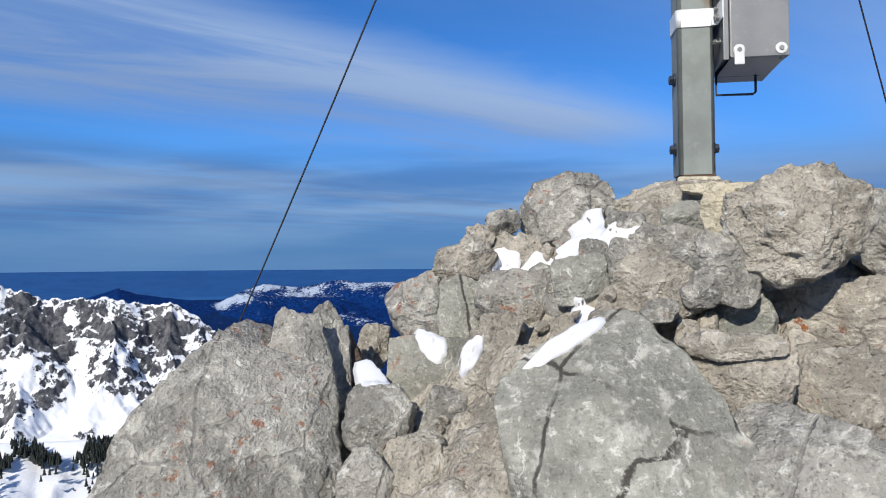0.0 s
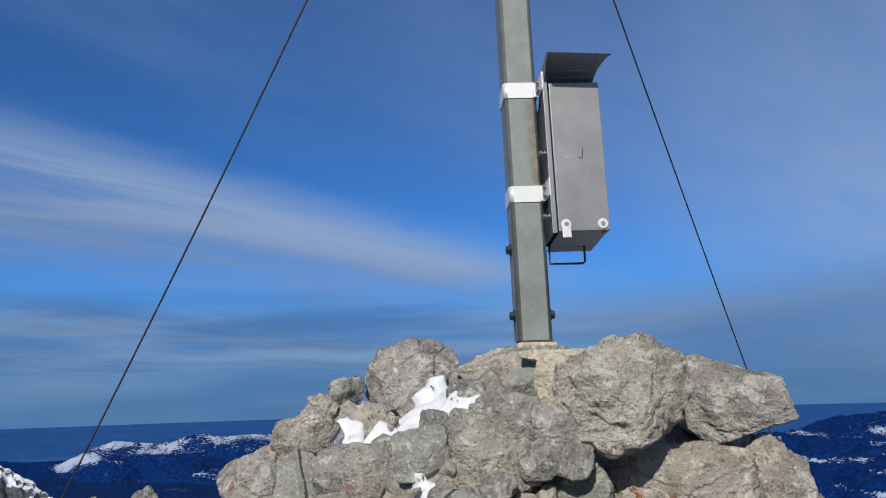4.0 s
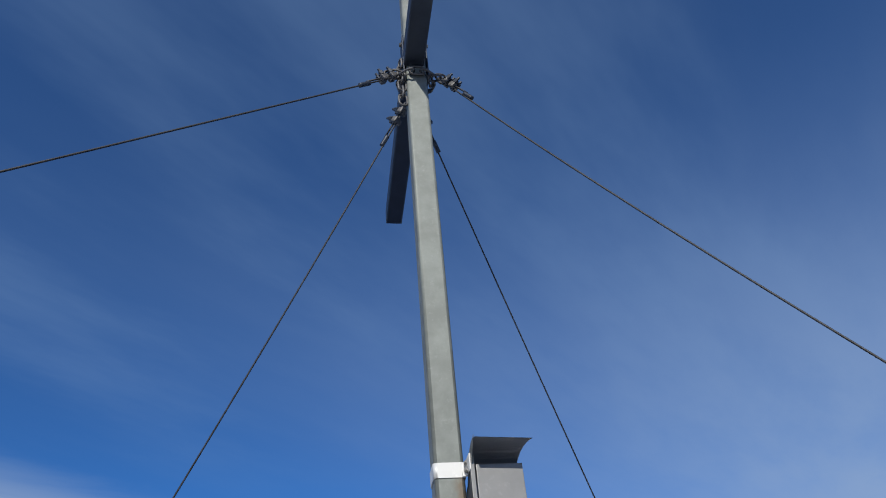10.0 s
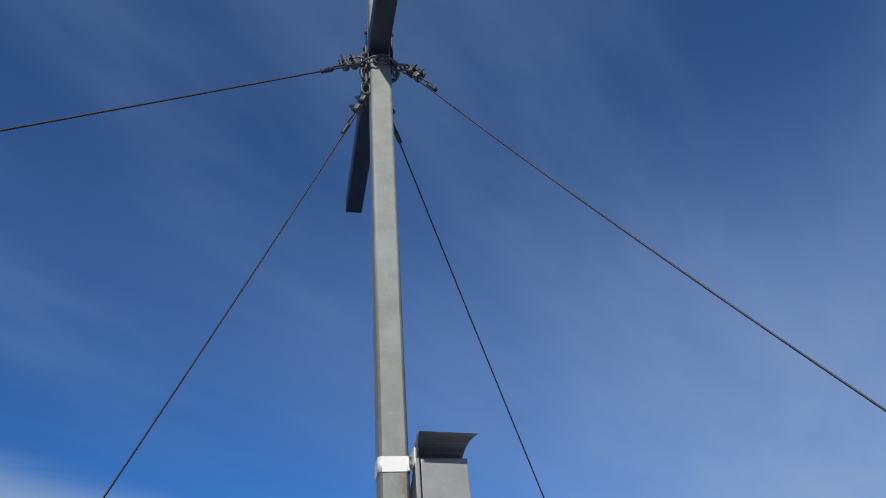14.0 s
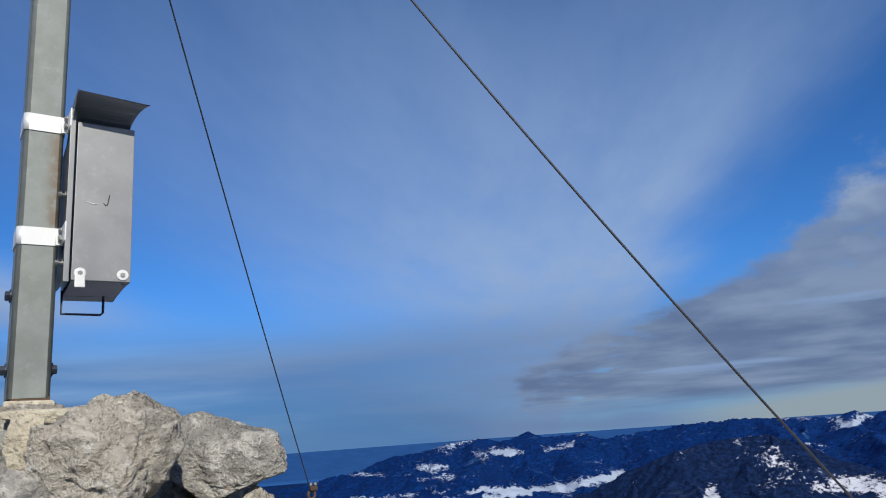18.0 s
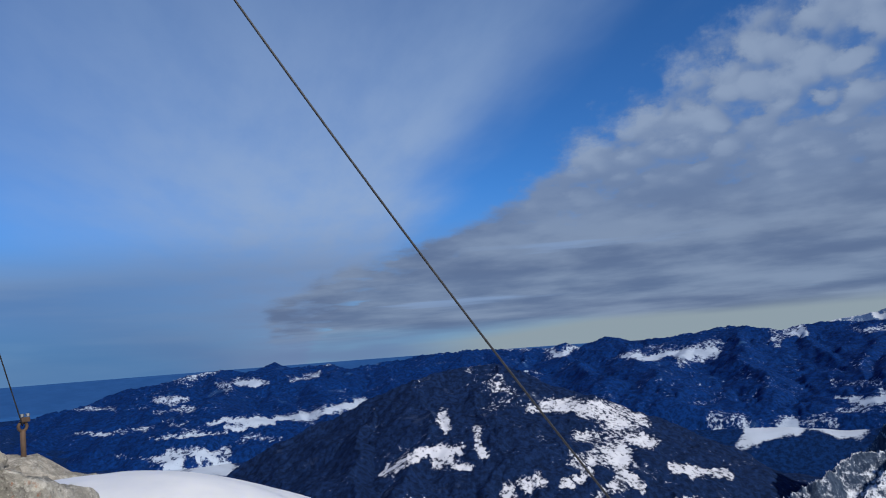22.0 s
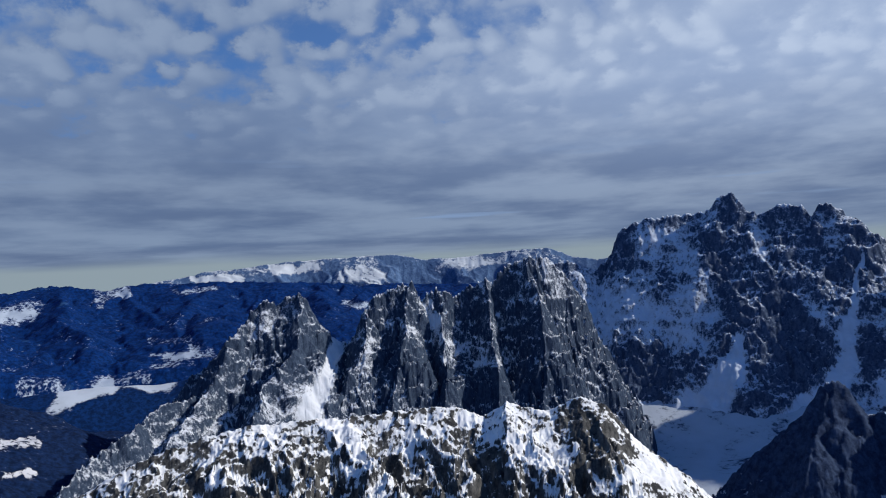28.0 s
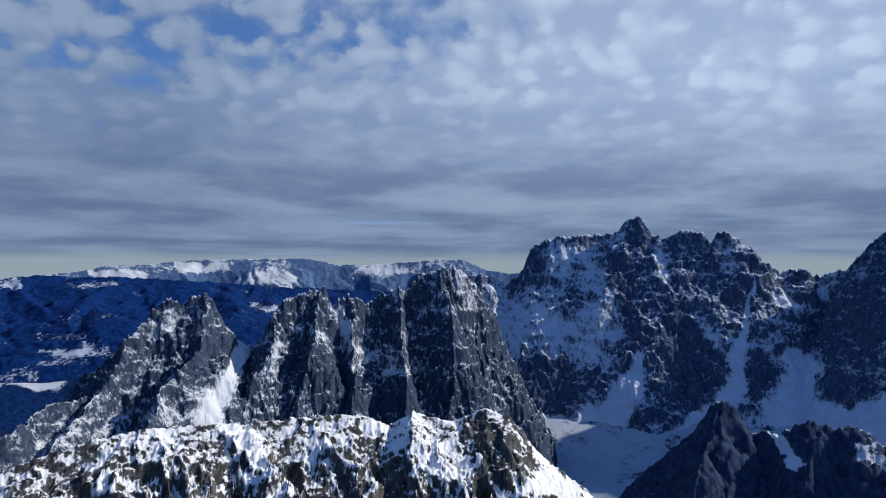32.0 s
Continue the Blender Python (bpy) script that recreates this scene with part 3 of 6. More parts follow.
def mountain(name, label, mat, crest, reach, depth, foot, seed, cols=420, rows=110, steep=1.5, ribs=0.12, rib_width=60.0, jag=0.0, snow=None, category="mountain", back=0.35, cliff=0.0, gullies=0.6, fields=()):
    """A mountain range on an arc: crest (heading, height in degrees over the eye), its reach, the depth of its near flank and the height in degrees of its foot."""
    hs, es = np.array([c[0] for c in crest], float), np.array([c[1] for c in crest], float)
    az = np.linspace(hs[0], hs[-1], cols)
    s = np.concatenate([np.linspace(0, 1, rows), 1 + np.linspace(0, back, rows // 5 + 1)[1:]])
    S, A = np.meshgrid(s, az, indexing="ij")
    S, A = S.ravel(), A.ravel()
    top = reach * np.tan(np.radians(np.interp(A, hs, es)))
    arc = np.radians(A) * reach
    flat = np.zeros_like(arc)
    teeth = 0.0
    if jag:
        teeth = jag * (fbm(np.stack([arc / (rib_width * 0.6), S * 2, flat], 1), 5, seed + 50, 0.65, True) - 0.62)
        teeth = teeth + 0.3 * jag * (fbm(np.stack([arc / (rib_width * 0.16), S * 4, flat], 1), 3, seed + 58, 0.6, True) - 0.62)
    low = (reach - depth) * np.tan(np.radians(np.interp(A, [foot[0][0], foot[-1][0]], [foot[0][1], foot[-1][1]]) if len(foot) > 1 else foot[0][1]))
    front = np.clip(S, 0, 1)
    run = S * depth
    rise = np.maximum(top - low, 20.0)
    flank = np.stack([arc, run * 1.3, flat], 1)
    warp = (fbm(flank / (rib_width * 1.5), 3, seed + 20) - 0.5) * rib_width * 2.2
    # buttresses and gullies: the flank is by turns full and hollow
    fill = fbm(np.stack([(arc + warp + 0.45 * run) / (rib_width * 1.6), run / (rib_width * 6), flat], 1), 4, seed, 0.55)
    z = low + rise * front ** (steep * np.exp(1.9 * (fill - 0.5)))
    body = np.stack([arc + warp * 0.7, run * 0.8, flat], 1)
    rib = fbm(body / (rib_width * 0.7), 6, seed + 5, 0.55, True) - 0.62
    crag = fbm(np.stack([arc, run, z], 1) / (rib_width * 0.16), 3, seed + 9, 0.55, True) - 0.6
    env = np.clip(np.sin(np.pi * front**0.75), 0, 1) * 0.85 + 0.15 * np.clip((front - 0.75) * 4, 0, 1)
    z = z + rise * ribs * env * rib + rise * ribs * 0.34 * env * crag
    spread = snow_fields(A, np.degrees(np.arctan2(z, reach - depth + run)), fields, seed)
    calm = np.clip(spread, 0, 1)
    z = z - rise * ribs * env * (0.34 * crag + 0.5 * rib) * calm
    if cliff:
        z = z + cliff * (fbm(np.stack([arc / (rib_width * 2.5), flat, z / (rib_width * 0.35)], 1), 3, seed + 31, 0.5, True) - 0.6) * env * (1 - calm)
    z = z + teeth * front**5
    z = np.where(S > 1, z - (S - 1) / back * rise * 0.9, z)
    d = reach - depth + run + (rib * 0.8 + crag * 0.25) * rib_width * 0.5 * env
    me = grid_mesh(name, polar(A, d, z), len(s), cols, mat)
    hollows = -(rib * 0.9 + (fill - 0.5) * 0.8) * gullies
    add_amount(me, hollows + spread + (snow(A, S) if snow else 0.0))
    return tagged(new(name, me), label, category, "", "structure")


def ridge_range(name, label, mat, bounds, floor, ridges, seed, cols=900, rows=260, rib=40.0, rough=22.0, snow=0.0, fields=()):
    """A range built from its ridge lines: each ridge is (steepness, ((heading, height in degrees, reach), ...)), and the ground
    falls away from the nearest ones in ribs and gullies down to the floor, given as (reach, height in degrees)."""
    h0, h1, r0, r1 = bounds
    R, A = np.meshgrid(np.linspace(r0, r1, rows), np.linspace(h0, h1, cols), indexing="ij")
    R, A = R.ravel(), A.ravel()
    X, Y = np.sin(np.radians(A)) * R, np.cos(np.radians(A)) * R
    flat = np.zeros_like(X)
    ground = np.stack([X, Y, flat], 1)
    wx = X + 1.9 * rib * (fbm(ground / (rib * 2.4), 4, seed + 3, 0.55) - 0.5)
    wy = Y + 1.9 * rib * (fbm(ground / (rib * 2.4), 4, seed + 13, 0.55) - 0.5)
    z = R * np.tan(np.radians(np.interp(R, [f[0] for f in floor], [f[1] for f in floor]))) + 0.8 * rib * (fbm(ground / (rib * 5), 4, seed + 23) - 0.5)
    depth, along = flat + 1e3, flat.copy()
    for k, (steep, line) in enumerate(ridges):
        pts = [(math.sin(radians(a)) * r, math.cos(radians(a)) * r, r * math.tan(radians(e))) for a, e, r in line]
        run = 37.0 * k
        for (x0, y0, z0), (x1, y1, z1) in zip(pts, pts[1:]):
            dx, dy = x1 - x0, y1 - y0
            length = math.hypot(dx, dy) + 1e-6
            t = np.clip(((wx - x0) * dx + (wy - y0) * dy) / length**2, 0, 1)
            dist = np.hypot(wx - x0 - t * dx, wy - y0 - t * dy)
            h = z0 + t * (z1 - z0) - steep * dist * (1 - 0.22 * np.clip(dist / 260.0, 0, 1))
            best = h > z
            z = np.where(best, h, z)
            depth, along = np.where(best, dist, depth), np.where(best, run + t * length, along)
            run += length
    bare = np.clip((700.0 - depth) / 300.0, 0, 1) * (depth < 900)
    swell = np.clip(depth / (1.6 * rib), 0.25, 1.0)
    tooth = np.exp(-depth / 14.0) * (fbm(np.stack([along / 16.0, flat, flat], 1), 4, seed + 61, 0.65, True) - 0.66)
    gully = fbm(np.stack([along / (rib * 1.1) + 0.006 * depth, depth / (rib * 7.0), flat], 1), 5, seed + 31, 0.55, True) - 0.62
    crag = fbm(np.stack([X, Y, z * 0.8], 1) / (rib * 1.2), 6, seed + 41, 0.6, True) - 0.62
    ledge = fbm(np.stack([X / (rib * 3), Y / (rib * 3), z / (rib * 0.42)], 1), 3, seed + 51, 0.5, True) - 0.6
    spread = snow_fields(A, np.degrees(np.arctan2(z, R)), fields, seed)
    calm = 1 - 0.75 * np.clip(spread * 1.3, 0, 1)
    z = z + calm * bare * (rough * 1.1 * swell * gully + rough * 2.2 * np.clip(swell, 0.45, 1) * crag + rough * 0.55 * swell * ledge + rough * 0.9 * tooth)
    # the rim dips under the land around it
    rim = np.maximum(np.clip(1 - (R - r0) / (0.07 * (r1 - r0)), 0, 1), np.clip(1 - np.minimum(A - h0, h1 - A) / (0.02 * (h1 - h0)), 0, 1))
    z = z - 0.06 * r0 * rim
    me = grid_mesh(name, np.stack([X, Y, z], 1), rows, cols, mat)
    add_amount(me, snow + spread - 0.55 * gully * bare - 0.5 * crag * bare)
    return tagged(new(name, me), label, "mountain", "", "structure")


def snow_field(fields, strength, *line):
    """Adds a snow field (or a bare face) along a line of (heading, height, half width) in degrees."""
    fields.append((strength, line))


# meadows and lake flats under snow in the valleys, clearings, couloirs
VALLEY_FIELDS = []
snow_field(VALLEY_FIELDS, 0.45, (41.1, -5.51, 0.36), (45.5, -4.98, 0.55), (50.3, -4.98, 0.55), (55.9, -4.22, 0.36))
snow_field(VALLEY_FIELDS, 0.45, (41, -7.53, 0.91), (45, -7.63, 0.73))
snow_field(VALLEY_FIELDS, 0.5, (43, -8.24, 0.45), (48.4, -8.73, 0.55))
snow_field(VALLEY_FIELDS, 0.5, (41, -6.51, 0.27), (45.4, -6.99, 0.32))
snow_field(VALLEY_FIELDS, 0.45, (46.1, -6.24, 0.36), (49.1, -6.36, 0.32))
snow_field(VALLEY_FIELDS, 0.45, (82, -6.82, 0.36), (84.1, -7.15, 0.41))
snow_field(VALLEY_FIELDS, 0.45, (83.7, -8.85, 0.45), (86.4, -7.61, 0.55), (89.2, -7.23, 0.41), (92.2, -8.34, 0.32))
snow_field(VALLEY_FIELDS, 0.45, (90.5, -6.61, 0.36), (92.4, -6.18, 0.73), (94.4, -5.94, 0.55))
snow_field(VALLEY_FIELDS, 0.45, (90.1, -4.59, 0.23), (92.9, -4.87, 0.36))
snow_field(VALLEY_FIELDS, 0.45, (76.3, -2.13, 0.45), (79.9, -1.95, 0.64), (83.1, -1.64, 0.55))
snow_field(VALLEY_FIELDS, 0.45, (80.3, -2.65, 0.45), (82.6, -2.36, 0.45))
snow_field(VALLEY_FIELDS, 0.45, (41.5, -0.91, 0.45), (44.6, -0.86, 0.36))
snow_field(VALLEY_FIELDS, 0.45, (44.9, -1.96, 0.36), (47.4, -1.9, 0.36))
snow_field(VALLEY_FIELDS, 0.45, (51.8, -1.08, 0.32), (53, -1.06, 0.32))
snow_field(VALLEY_FIELDS, 0.4, (70.5, -1.46, 0.45), (72.1, -1.13, 0.36))
snow_field(VALLEY_FIELDS, 0.4, (66.5, -0.69, 0.27), (68.7, -1, 0.27))
snow_field(VALLEY_FIELDS, 0.5, (87.1, -1.11, 0.32), (88.7, -0.84, 0.36))
snow_field(VALLEY_FIELDS, 0.5, (92.2, -1.24, 0.27), (95.2, -1.06, 0.23))
snow_field(VALLEY_FIELDS, 0.5, (104.9, -2.91, 0.36), (106.6, -3.3, 0.36))
snow_field(VALLEY_FIELDS, 0.3, (69, -3.36, 0.64))
snow_field(VALLEY_FIELDS, 0.4, (41.1, -2.89, 0.23), (42.5, -2.85, 0.23))
snow_field(VALLEY_FIELDS, 0.5, (87, -1.79, 0.23), (89, -1.06, 0.23))
snow_field(VALLEY_FIELDS, 0.48, (40.14, -5.63, 0.14), (45.07, -5.83, 0.24))
snow_field(VALLEY_FIELDS, 0.48, (40.53, -4.5, 0.14), (42.4, -4.52, 0.24))
snow_field(VALLEY_FIELDS, 0.48, (43.94, -4.61, 0.14), (49.55, -5.08, 0.24))
snow_field(VALLEY_FIELDS, 0.48, (49.55, -5.08, 0.14), (55.99, -4.27, 0.24))
snow_field(VALLEY_FIELDS, 0.48, (37.63, -6.07, 0.14), (41.96, -7.32, 0.24))
snow_field(VALLEY_FIELDS, 0.48, (43.1, -7.07, 0.14), (49.4, -8.65, 0.24))
snow_field(VALLEY_FIELDS, 0.48, (35.26, -2.77, 0.14), (37.67, -3, 0.24))
snow_field(VALLEY_FIELDS, 0.48, (40.2, -2.36, 0.14), (42.07, -2.46, 0.24))
snow_field(VALLEY_FIELDS, 0.48, (45.99, -2.01, 0.14), (48.43, -2.02, 0.24))
snow_field(VALLEY_FIELDS, 0.48, (40.18, -3.67, 0.14), (42.81, -3.55, 0.24))
snow_field(VALLEY_FIELDS, 0.48, (49.68, -1.91, 0.14), (52.21, -1.91, 0.24))
snow_field(VALLEY_FIELDS, 0.48, (35.25, -4.43, 0.14), (39.79, -4.69, 0.24))
snow_field(VALLEY_FIELDS, 0.48, (45.09, -5.3, 0.14), (48.71, -5.28, 0.24))
snow_field(VALLEY_FIELDS, 0.48, (75.73, -2.23, 0.14), (82.92, -2.28, 0.24))
snow_field(VALLEY_FIELDS, 0.48, (81.57, -7.24, 0.14), (85.88, -7.92, 0.24))
snow_field(VALLEY_FIELDS, 0.48, (85.88, -7.92, 0.14), (91.8, -8.14, 0.24))
snow_field(VALLEY_FIELDS, 0.48, (90.27, -5.94, 0.14), (93.46, -6.03, 0.24))
snow_field(VALLEY_FIELDS, 0.48, (83.44, -8.65, 0.14), (87.46, -7.56, 0.24))
snow_field(VALLEY_FIELDS, 0.48, (70.72, -1.44, 0.14), (72.73, -1.4, 0.24))
NORTH_FAR_FIELDS = []
snow_field(NORTH_FAR_FIELDS, 0.3, (-17.3, -3.53, 0.36), (-15.1, -3.14, 0.36))
snow_field(NORTH_FAR_FIELDS, 0.3, (-14.4, -2.41, 0.36), (-13.1, -2.22, 0.32))
snow_field(NORTH_FAR_FIELDS, 0.3, (-8.8, -4.54, 0.27), (-5.5, -4.9, 0.27))
snow_field(NORTH_FAR_FIELDS, 0.3, (-12.3, -2.87, 0.27), (-9.9, -2.56, 0.27))
snow_field(NORTH_FAR_FIELDS, 0.26, (-7, -5.37, 0.23), (-4.1, -5.3, 0.23))
snow_field(NORTH_FAR_FIELDS, 0.26, (-14.1, -4.58, 0.27), (-12.2, -5.09, 0.23))
HIGH_FIELDS = []
# The first two paint sunlit patches as whiter snow.
snow_field(HIGH_FIELDS, 0.45, (93.7, -0.25, 0.27), (96.7, -0.59, 0.45))
snow_field(HIGH_FIELDS, 0.4, (99.5, 0.01, 0.36), (102.8, 0.18, 0.41))
snow_field(HIGH_FIELDS, 0.3, (104.9, -0.72, 0.64), (107.5, -1.2, 0.73))
snow_field(HIGH_FIELDS, 0.25, (112.4, -0.37, 0.45), (117.8, 0.24, 0.36))
HILL_FIELDS = []
snow_field(HILL_FIELDS, 0.66, (68.8, -5.57, 0.45), (72, -5.38, 0.73), (74.6, -6.38, 0.82), (77.3, -7.09, 0.55))
snow_field(HILL_FIELDS, 0.66, (72.2, -8.04, 0.64), (75.4, -8.05, 0.91), (77.6, -8.64, 0.55))
snow_field(HILL_FIELDS, 0.66, (71.7, -9.51, 0.55), (75.3, -9.56, 0.64))
snow_field(HILL_FIELDS, 0.66, (57, -9.72, 0.45), (59.8, -8.39, 0.55), (62.9, -8.5, 0.45))
snow_field(HILL_FIELDS, 0.66, (61.1, -9.16, 0.55), (63.2, -9.6, 0.36))
snow_field(HILL_FIELDS, 0.66, (66.4, -11.6, 0.64), (68.9, -10.99, 0.55))
snow_field(HILL_FIELDS, 0.66, (70.8, -11.37, 0.36), (72.5, -10.65, 0.45))
snow_field(HILL_FIELDS, 0.66, (73.2, -12.4, 0.45), (75.1, -11.05, 0.73), (76.4, -11.77, 0.36))
snow_field(HILL_FIELDS, 0.66, (78.8, -10.43, 0.32), (82.7, -11.05, 0.41))
snow_field(HILL_FIELDS, 0.66, (78.8, -12.62, 0.27), (82.3, -12.82, 0.27))
snow_field(HILL_FIELDS, 0.66, (58.4, -11.53, 0.27), (60.5, -12, 0.27))
snow_field(HILL_FIELDS, 0.66, (56.1, -11.91, 0.36), (57.9, -12.49, 0.36))
snow_field(HILL_FIELDS, 0.66, (60.4, -12.81, 0.36), (65.6, -13.31, 0.36))
snow_field(HILL_FIELDS, 0.66, (72.2, -14.6, 0.32), (76.4, -14.6, 0.23))
snow_field(HILL_FIELDS, 0.66, (61.7, -5.59, 0.45), (61.9, -6.68, 0.45))
snow_field(HILL_FIELDS, 0.66, (64.3, -6.91, 0.45), (64.6, -8.67, 0.36))
snow_field(HILL_FIELDS, 0.2, (64.6, -2.55, 1.36), (67.1, -4.54, 1.36))
snow_field(HILL_FIELDS, 0.66, (69, -14.55, 0.36), (70.8, -14.9, 0.36))
TOWER_FIELDS = []
snow_field(TOWER_FIELDS, 0.95, (104.2, -5.69, 0.32), (103.3, -8.2, 0.55), (102.3, -10.23, 0.82), (101.6, -11.41, 1))
snow_field(TOWER_FIELDS, 0.4, (111.5, -3.27, 0.27), (112.3, -5.72, 0.55), (113.2, -7.5, 0.73))
snow_field(TOWER_FIELDS, 0.4, (111, -3.93, 0.27), (111.9, -4.83, 0.45))
snow_field(TOWER_FIELDS, 0.25, (100.3, -2.78, 0.73), (101.8, -4.11, 0.55))
snow_field(TOWER_FIELDS, 0.3, (98, -4.6, 0.64), (99.1, -3.81, 0.55))
snow_field(TOWER_FIELDS, 0.06, (89.3, -11.93, 2.73), (94.2, -10.98, 2.73), (98, -8.51, 1.82))
snow_field(TOWER_FIELDS, 0.3, (115, -8.41, 0.91), (117.7, -8.02, 0.73))
snow_field(TOWER_FIELDS, -0.25, (102, -5.82, 0.82), (100.8, -7.44, 0.82))
snow_field(TOWER_FIELDS, -0.25, (108.8, -7.37, 1.36), (115, -10.14, 1.82), (120.4, -10.22, 1.82))
snow_field(TOWER_FIELDS, -0.3, (94.5, -6.66, 0.82), (95.3, -5.09, 0.64))
snow_field(TOWER_FIELDS, 0.35, (106.7, -6, 0.36), (106.2, -8.13, 0.45))
snow_field(TOWER_FIELDS, 0.25, (121.8, -2.29, 0.91), (121, -0.47, 0.55))
MASSIF_FIELDS = []
snow_field(MASSIF_FIELDS, 1, (125.6, -11.86, 0.64), (129.4, -13.43, 1.55), (132.8, -14.29, 1.91), (135, -15.77, 2))
snow_field(MASSIF_FIELDS, 1, (135.2, -6.62, 0.23), (134.5, -8.78, 0.73), (133.1, -11.17, 1), (131.1, -13.14, 1.64))
snow_field(MASSIF_FIELDS, 0.42, (124, -2.85, 1.59), (127.6, -4.6, 2.05), (131.2, -5.43, 1.82))
snow_field(MASSIF_FIELDS, 0.34, (129.4, 0.77, 1.36), (132, -1, 1.59), (132.9, -3.64, 1.36))
snow_field(MASSIF_FIELDS, 0.2, (124, -5.54, 1.14), (125, -7.74, 0.91))
snow_field(MASSIF_FIELDS, 0.8, (143.4, -0.91, 0.14), (142.5, -5.08, 0.23), (141.9, -6.96, 0.5), (142.1, -9.03, 0.68), (138.7, -12.07, 0.68), (136.2, -14.27, 0.68))
snow_field(MASSIF_FIELDS, 0.95, (145.8, -5.94, 0.45), (146.9, -7.07, 0.91), (145.3, -9.76, 1.36), (147.1, -10.18, 1))
snow_field(MASSIF_FIELDS, 0.95, (145.6, -10.12, 1.09), (149.2, -10.74, 0.91), (151.4, -9.75, 1.09))
snow_field(MASSIF_FIELDS, 0.5, (144.6, -2.13, 0.36), (145.9, -2.71, 0.45))
snow_field(MASSIF_FIELDS, 0.35, (139.6, -4.13, 0.55), (140.7, -5.56, 0.64))
snow_field(MASSIF_FIELDS, 0.35, (136.7, 1.2, 0.55), (137.1, -0.97, 0.45))
snow_field(MASSIF_FIELDS, 0.3, (141.2, 1.6, 0.45), (141.6, -0.09, 0.55))
snow_field(MASSIF_FIELDS, -0.35, (137.9, -3.54, 1), (138.5, -6.91, 1.73), (139.1, -8.97, 1.73))
snow_field(MASSIF_FIELDS, -0.3, (148.5, -5.21, 2.27), (150.6, -3.16, 1.82))
snow_field(MASSIF_FIELDS, -0.3, (125, -9.93, 1.82), (128.5, -9.85, 1.82))
snow_field(MASSIF_FIELDS, -0.3, (134.6, -3.61, 0.91), (135.4, -5.32, 1))
snow_field(MASSIF_FIELDS, -0.35, (133.3, 0.33, 0.73), (133.8, -1.87, 0.73))
snow_field(MASSIF_FIELDS, 0.8, (148.4, -12.51, 0.45), (151.4, -11.41, 0.91))
snow_field(MASSIF_FIELDS, -0.4, (143.6, -8.69, 1), (143.6, -6.67, 0.64))
snow_field(MASSIF_FIELDS, -0.3, (147.8, -8.77, 1.18), (150.5, -8.53, 0.73))
RIDGE_FIELDS = []
snow_field(RIDGE_FIELDS, 0.2, (116, -13.41, 0.73), (119.5, -14.27, 1.36), (121.4, -15.93, 1.36))
snow_field(RIDGE_FIELDS, 0.4, (124.1, -17.52, 0.64), (127.6, -16.19, 0.64), (129.8, -17.1, 0.73))
snow_field(RIDGE_FIELDS, -0.25, (122.7, -12.55, 0.82), (125, -14.2, 1.27), (126.3, -15.82, 0.91))
snow_field(RIDGE_FIELDS, 0.15, (111.5, -14.15, 1.82), (105, -14.67, 1.82))
snow_field(RIDGE_FIELDS, -0.2, (109.7, -14.09, 0.55), (110.2, -16.56, 0.55))
snow_field(RIDGE_FIELDS, -0.2, (114.2, -13.38, 0.45), (115.1, -16.31, 0.64))
DARK_FIELDS = []
snow_field(DARK_FIELDS, 0.9, (144.3, -11.41, 0.27), (145.1, -12.51, 0.45), (145.8, -13.38, 0.64))
snow_field(DARK_FIELDS, 0.5, (150.2, -12.3, 0.55), (151.4, -13.23, 0.45))
snow_field(DARK_FIELDS, -0.3, (139.9, -14.57, 3.18), (143, -13.1, 2.27))
snow_field(DARK_FIELDS, -0.3, (147.4, -13.39, 2.27), (149.1, -14.27, 1.82))
NORTH_FIELDS = []
snow_field(NORTH_FIELDS, 0.6, (-29.5, -11.68, 0.73), (-26.7, -10.83, 1.18), (-23.4, -11.15, 0.91))
snow_field(NORTH_FIELDS, -0.3, (-30.6, -3.91, 1.14), (-28.5, -5.58, 1.36), (-25.6, -4.94, 1.14))
snow_field(NORTH_FIELDS, -0.3, (-23.7, -5.02, 0.91), (-21, -5.98, 1.14))
snow_field(NORTH_FIELDS, 0.4, (-27.4, -4.05, 0.36), (-26.7, -6.49, 0.55), (-27.1, -9.23, 0.73))
snow_field(NORTH_FIELDS, 0.35, (-31.2, -6.95, 0.73), (-29.9, -8.98, 0.73))


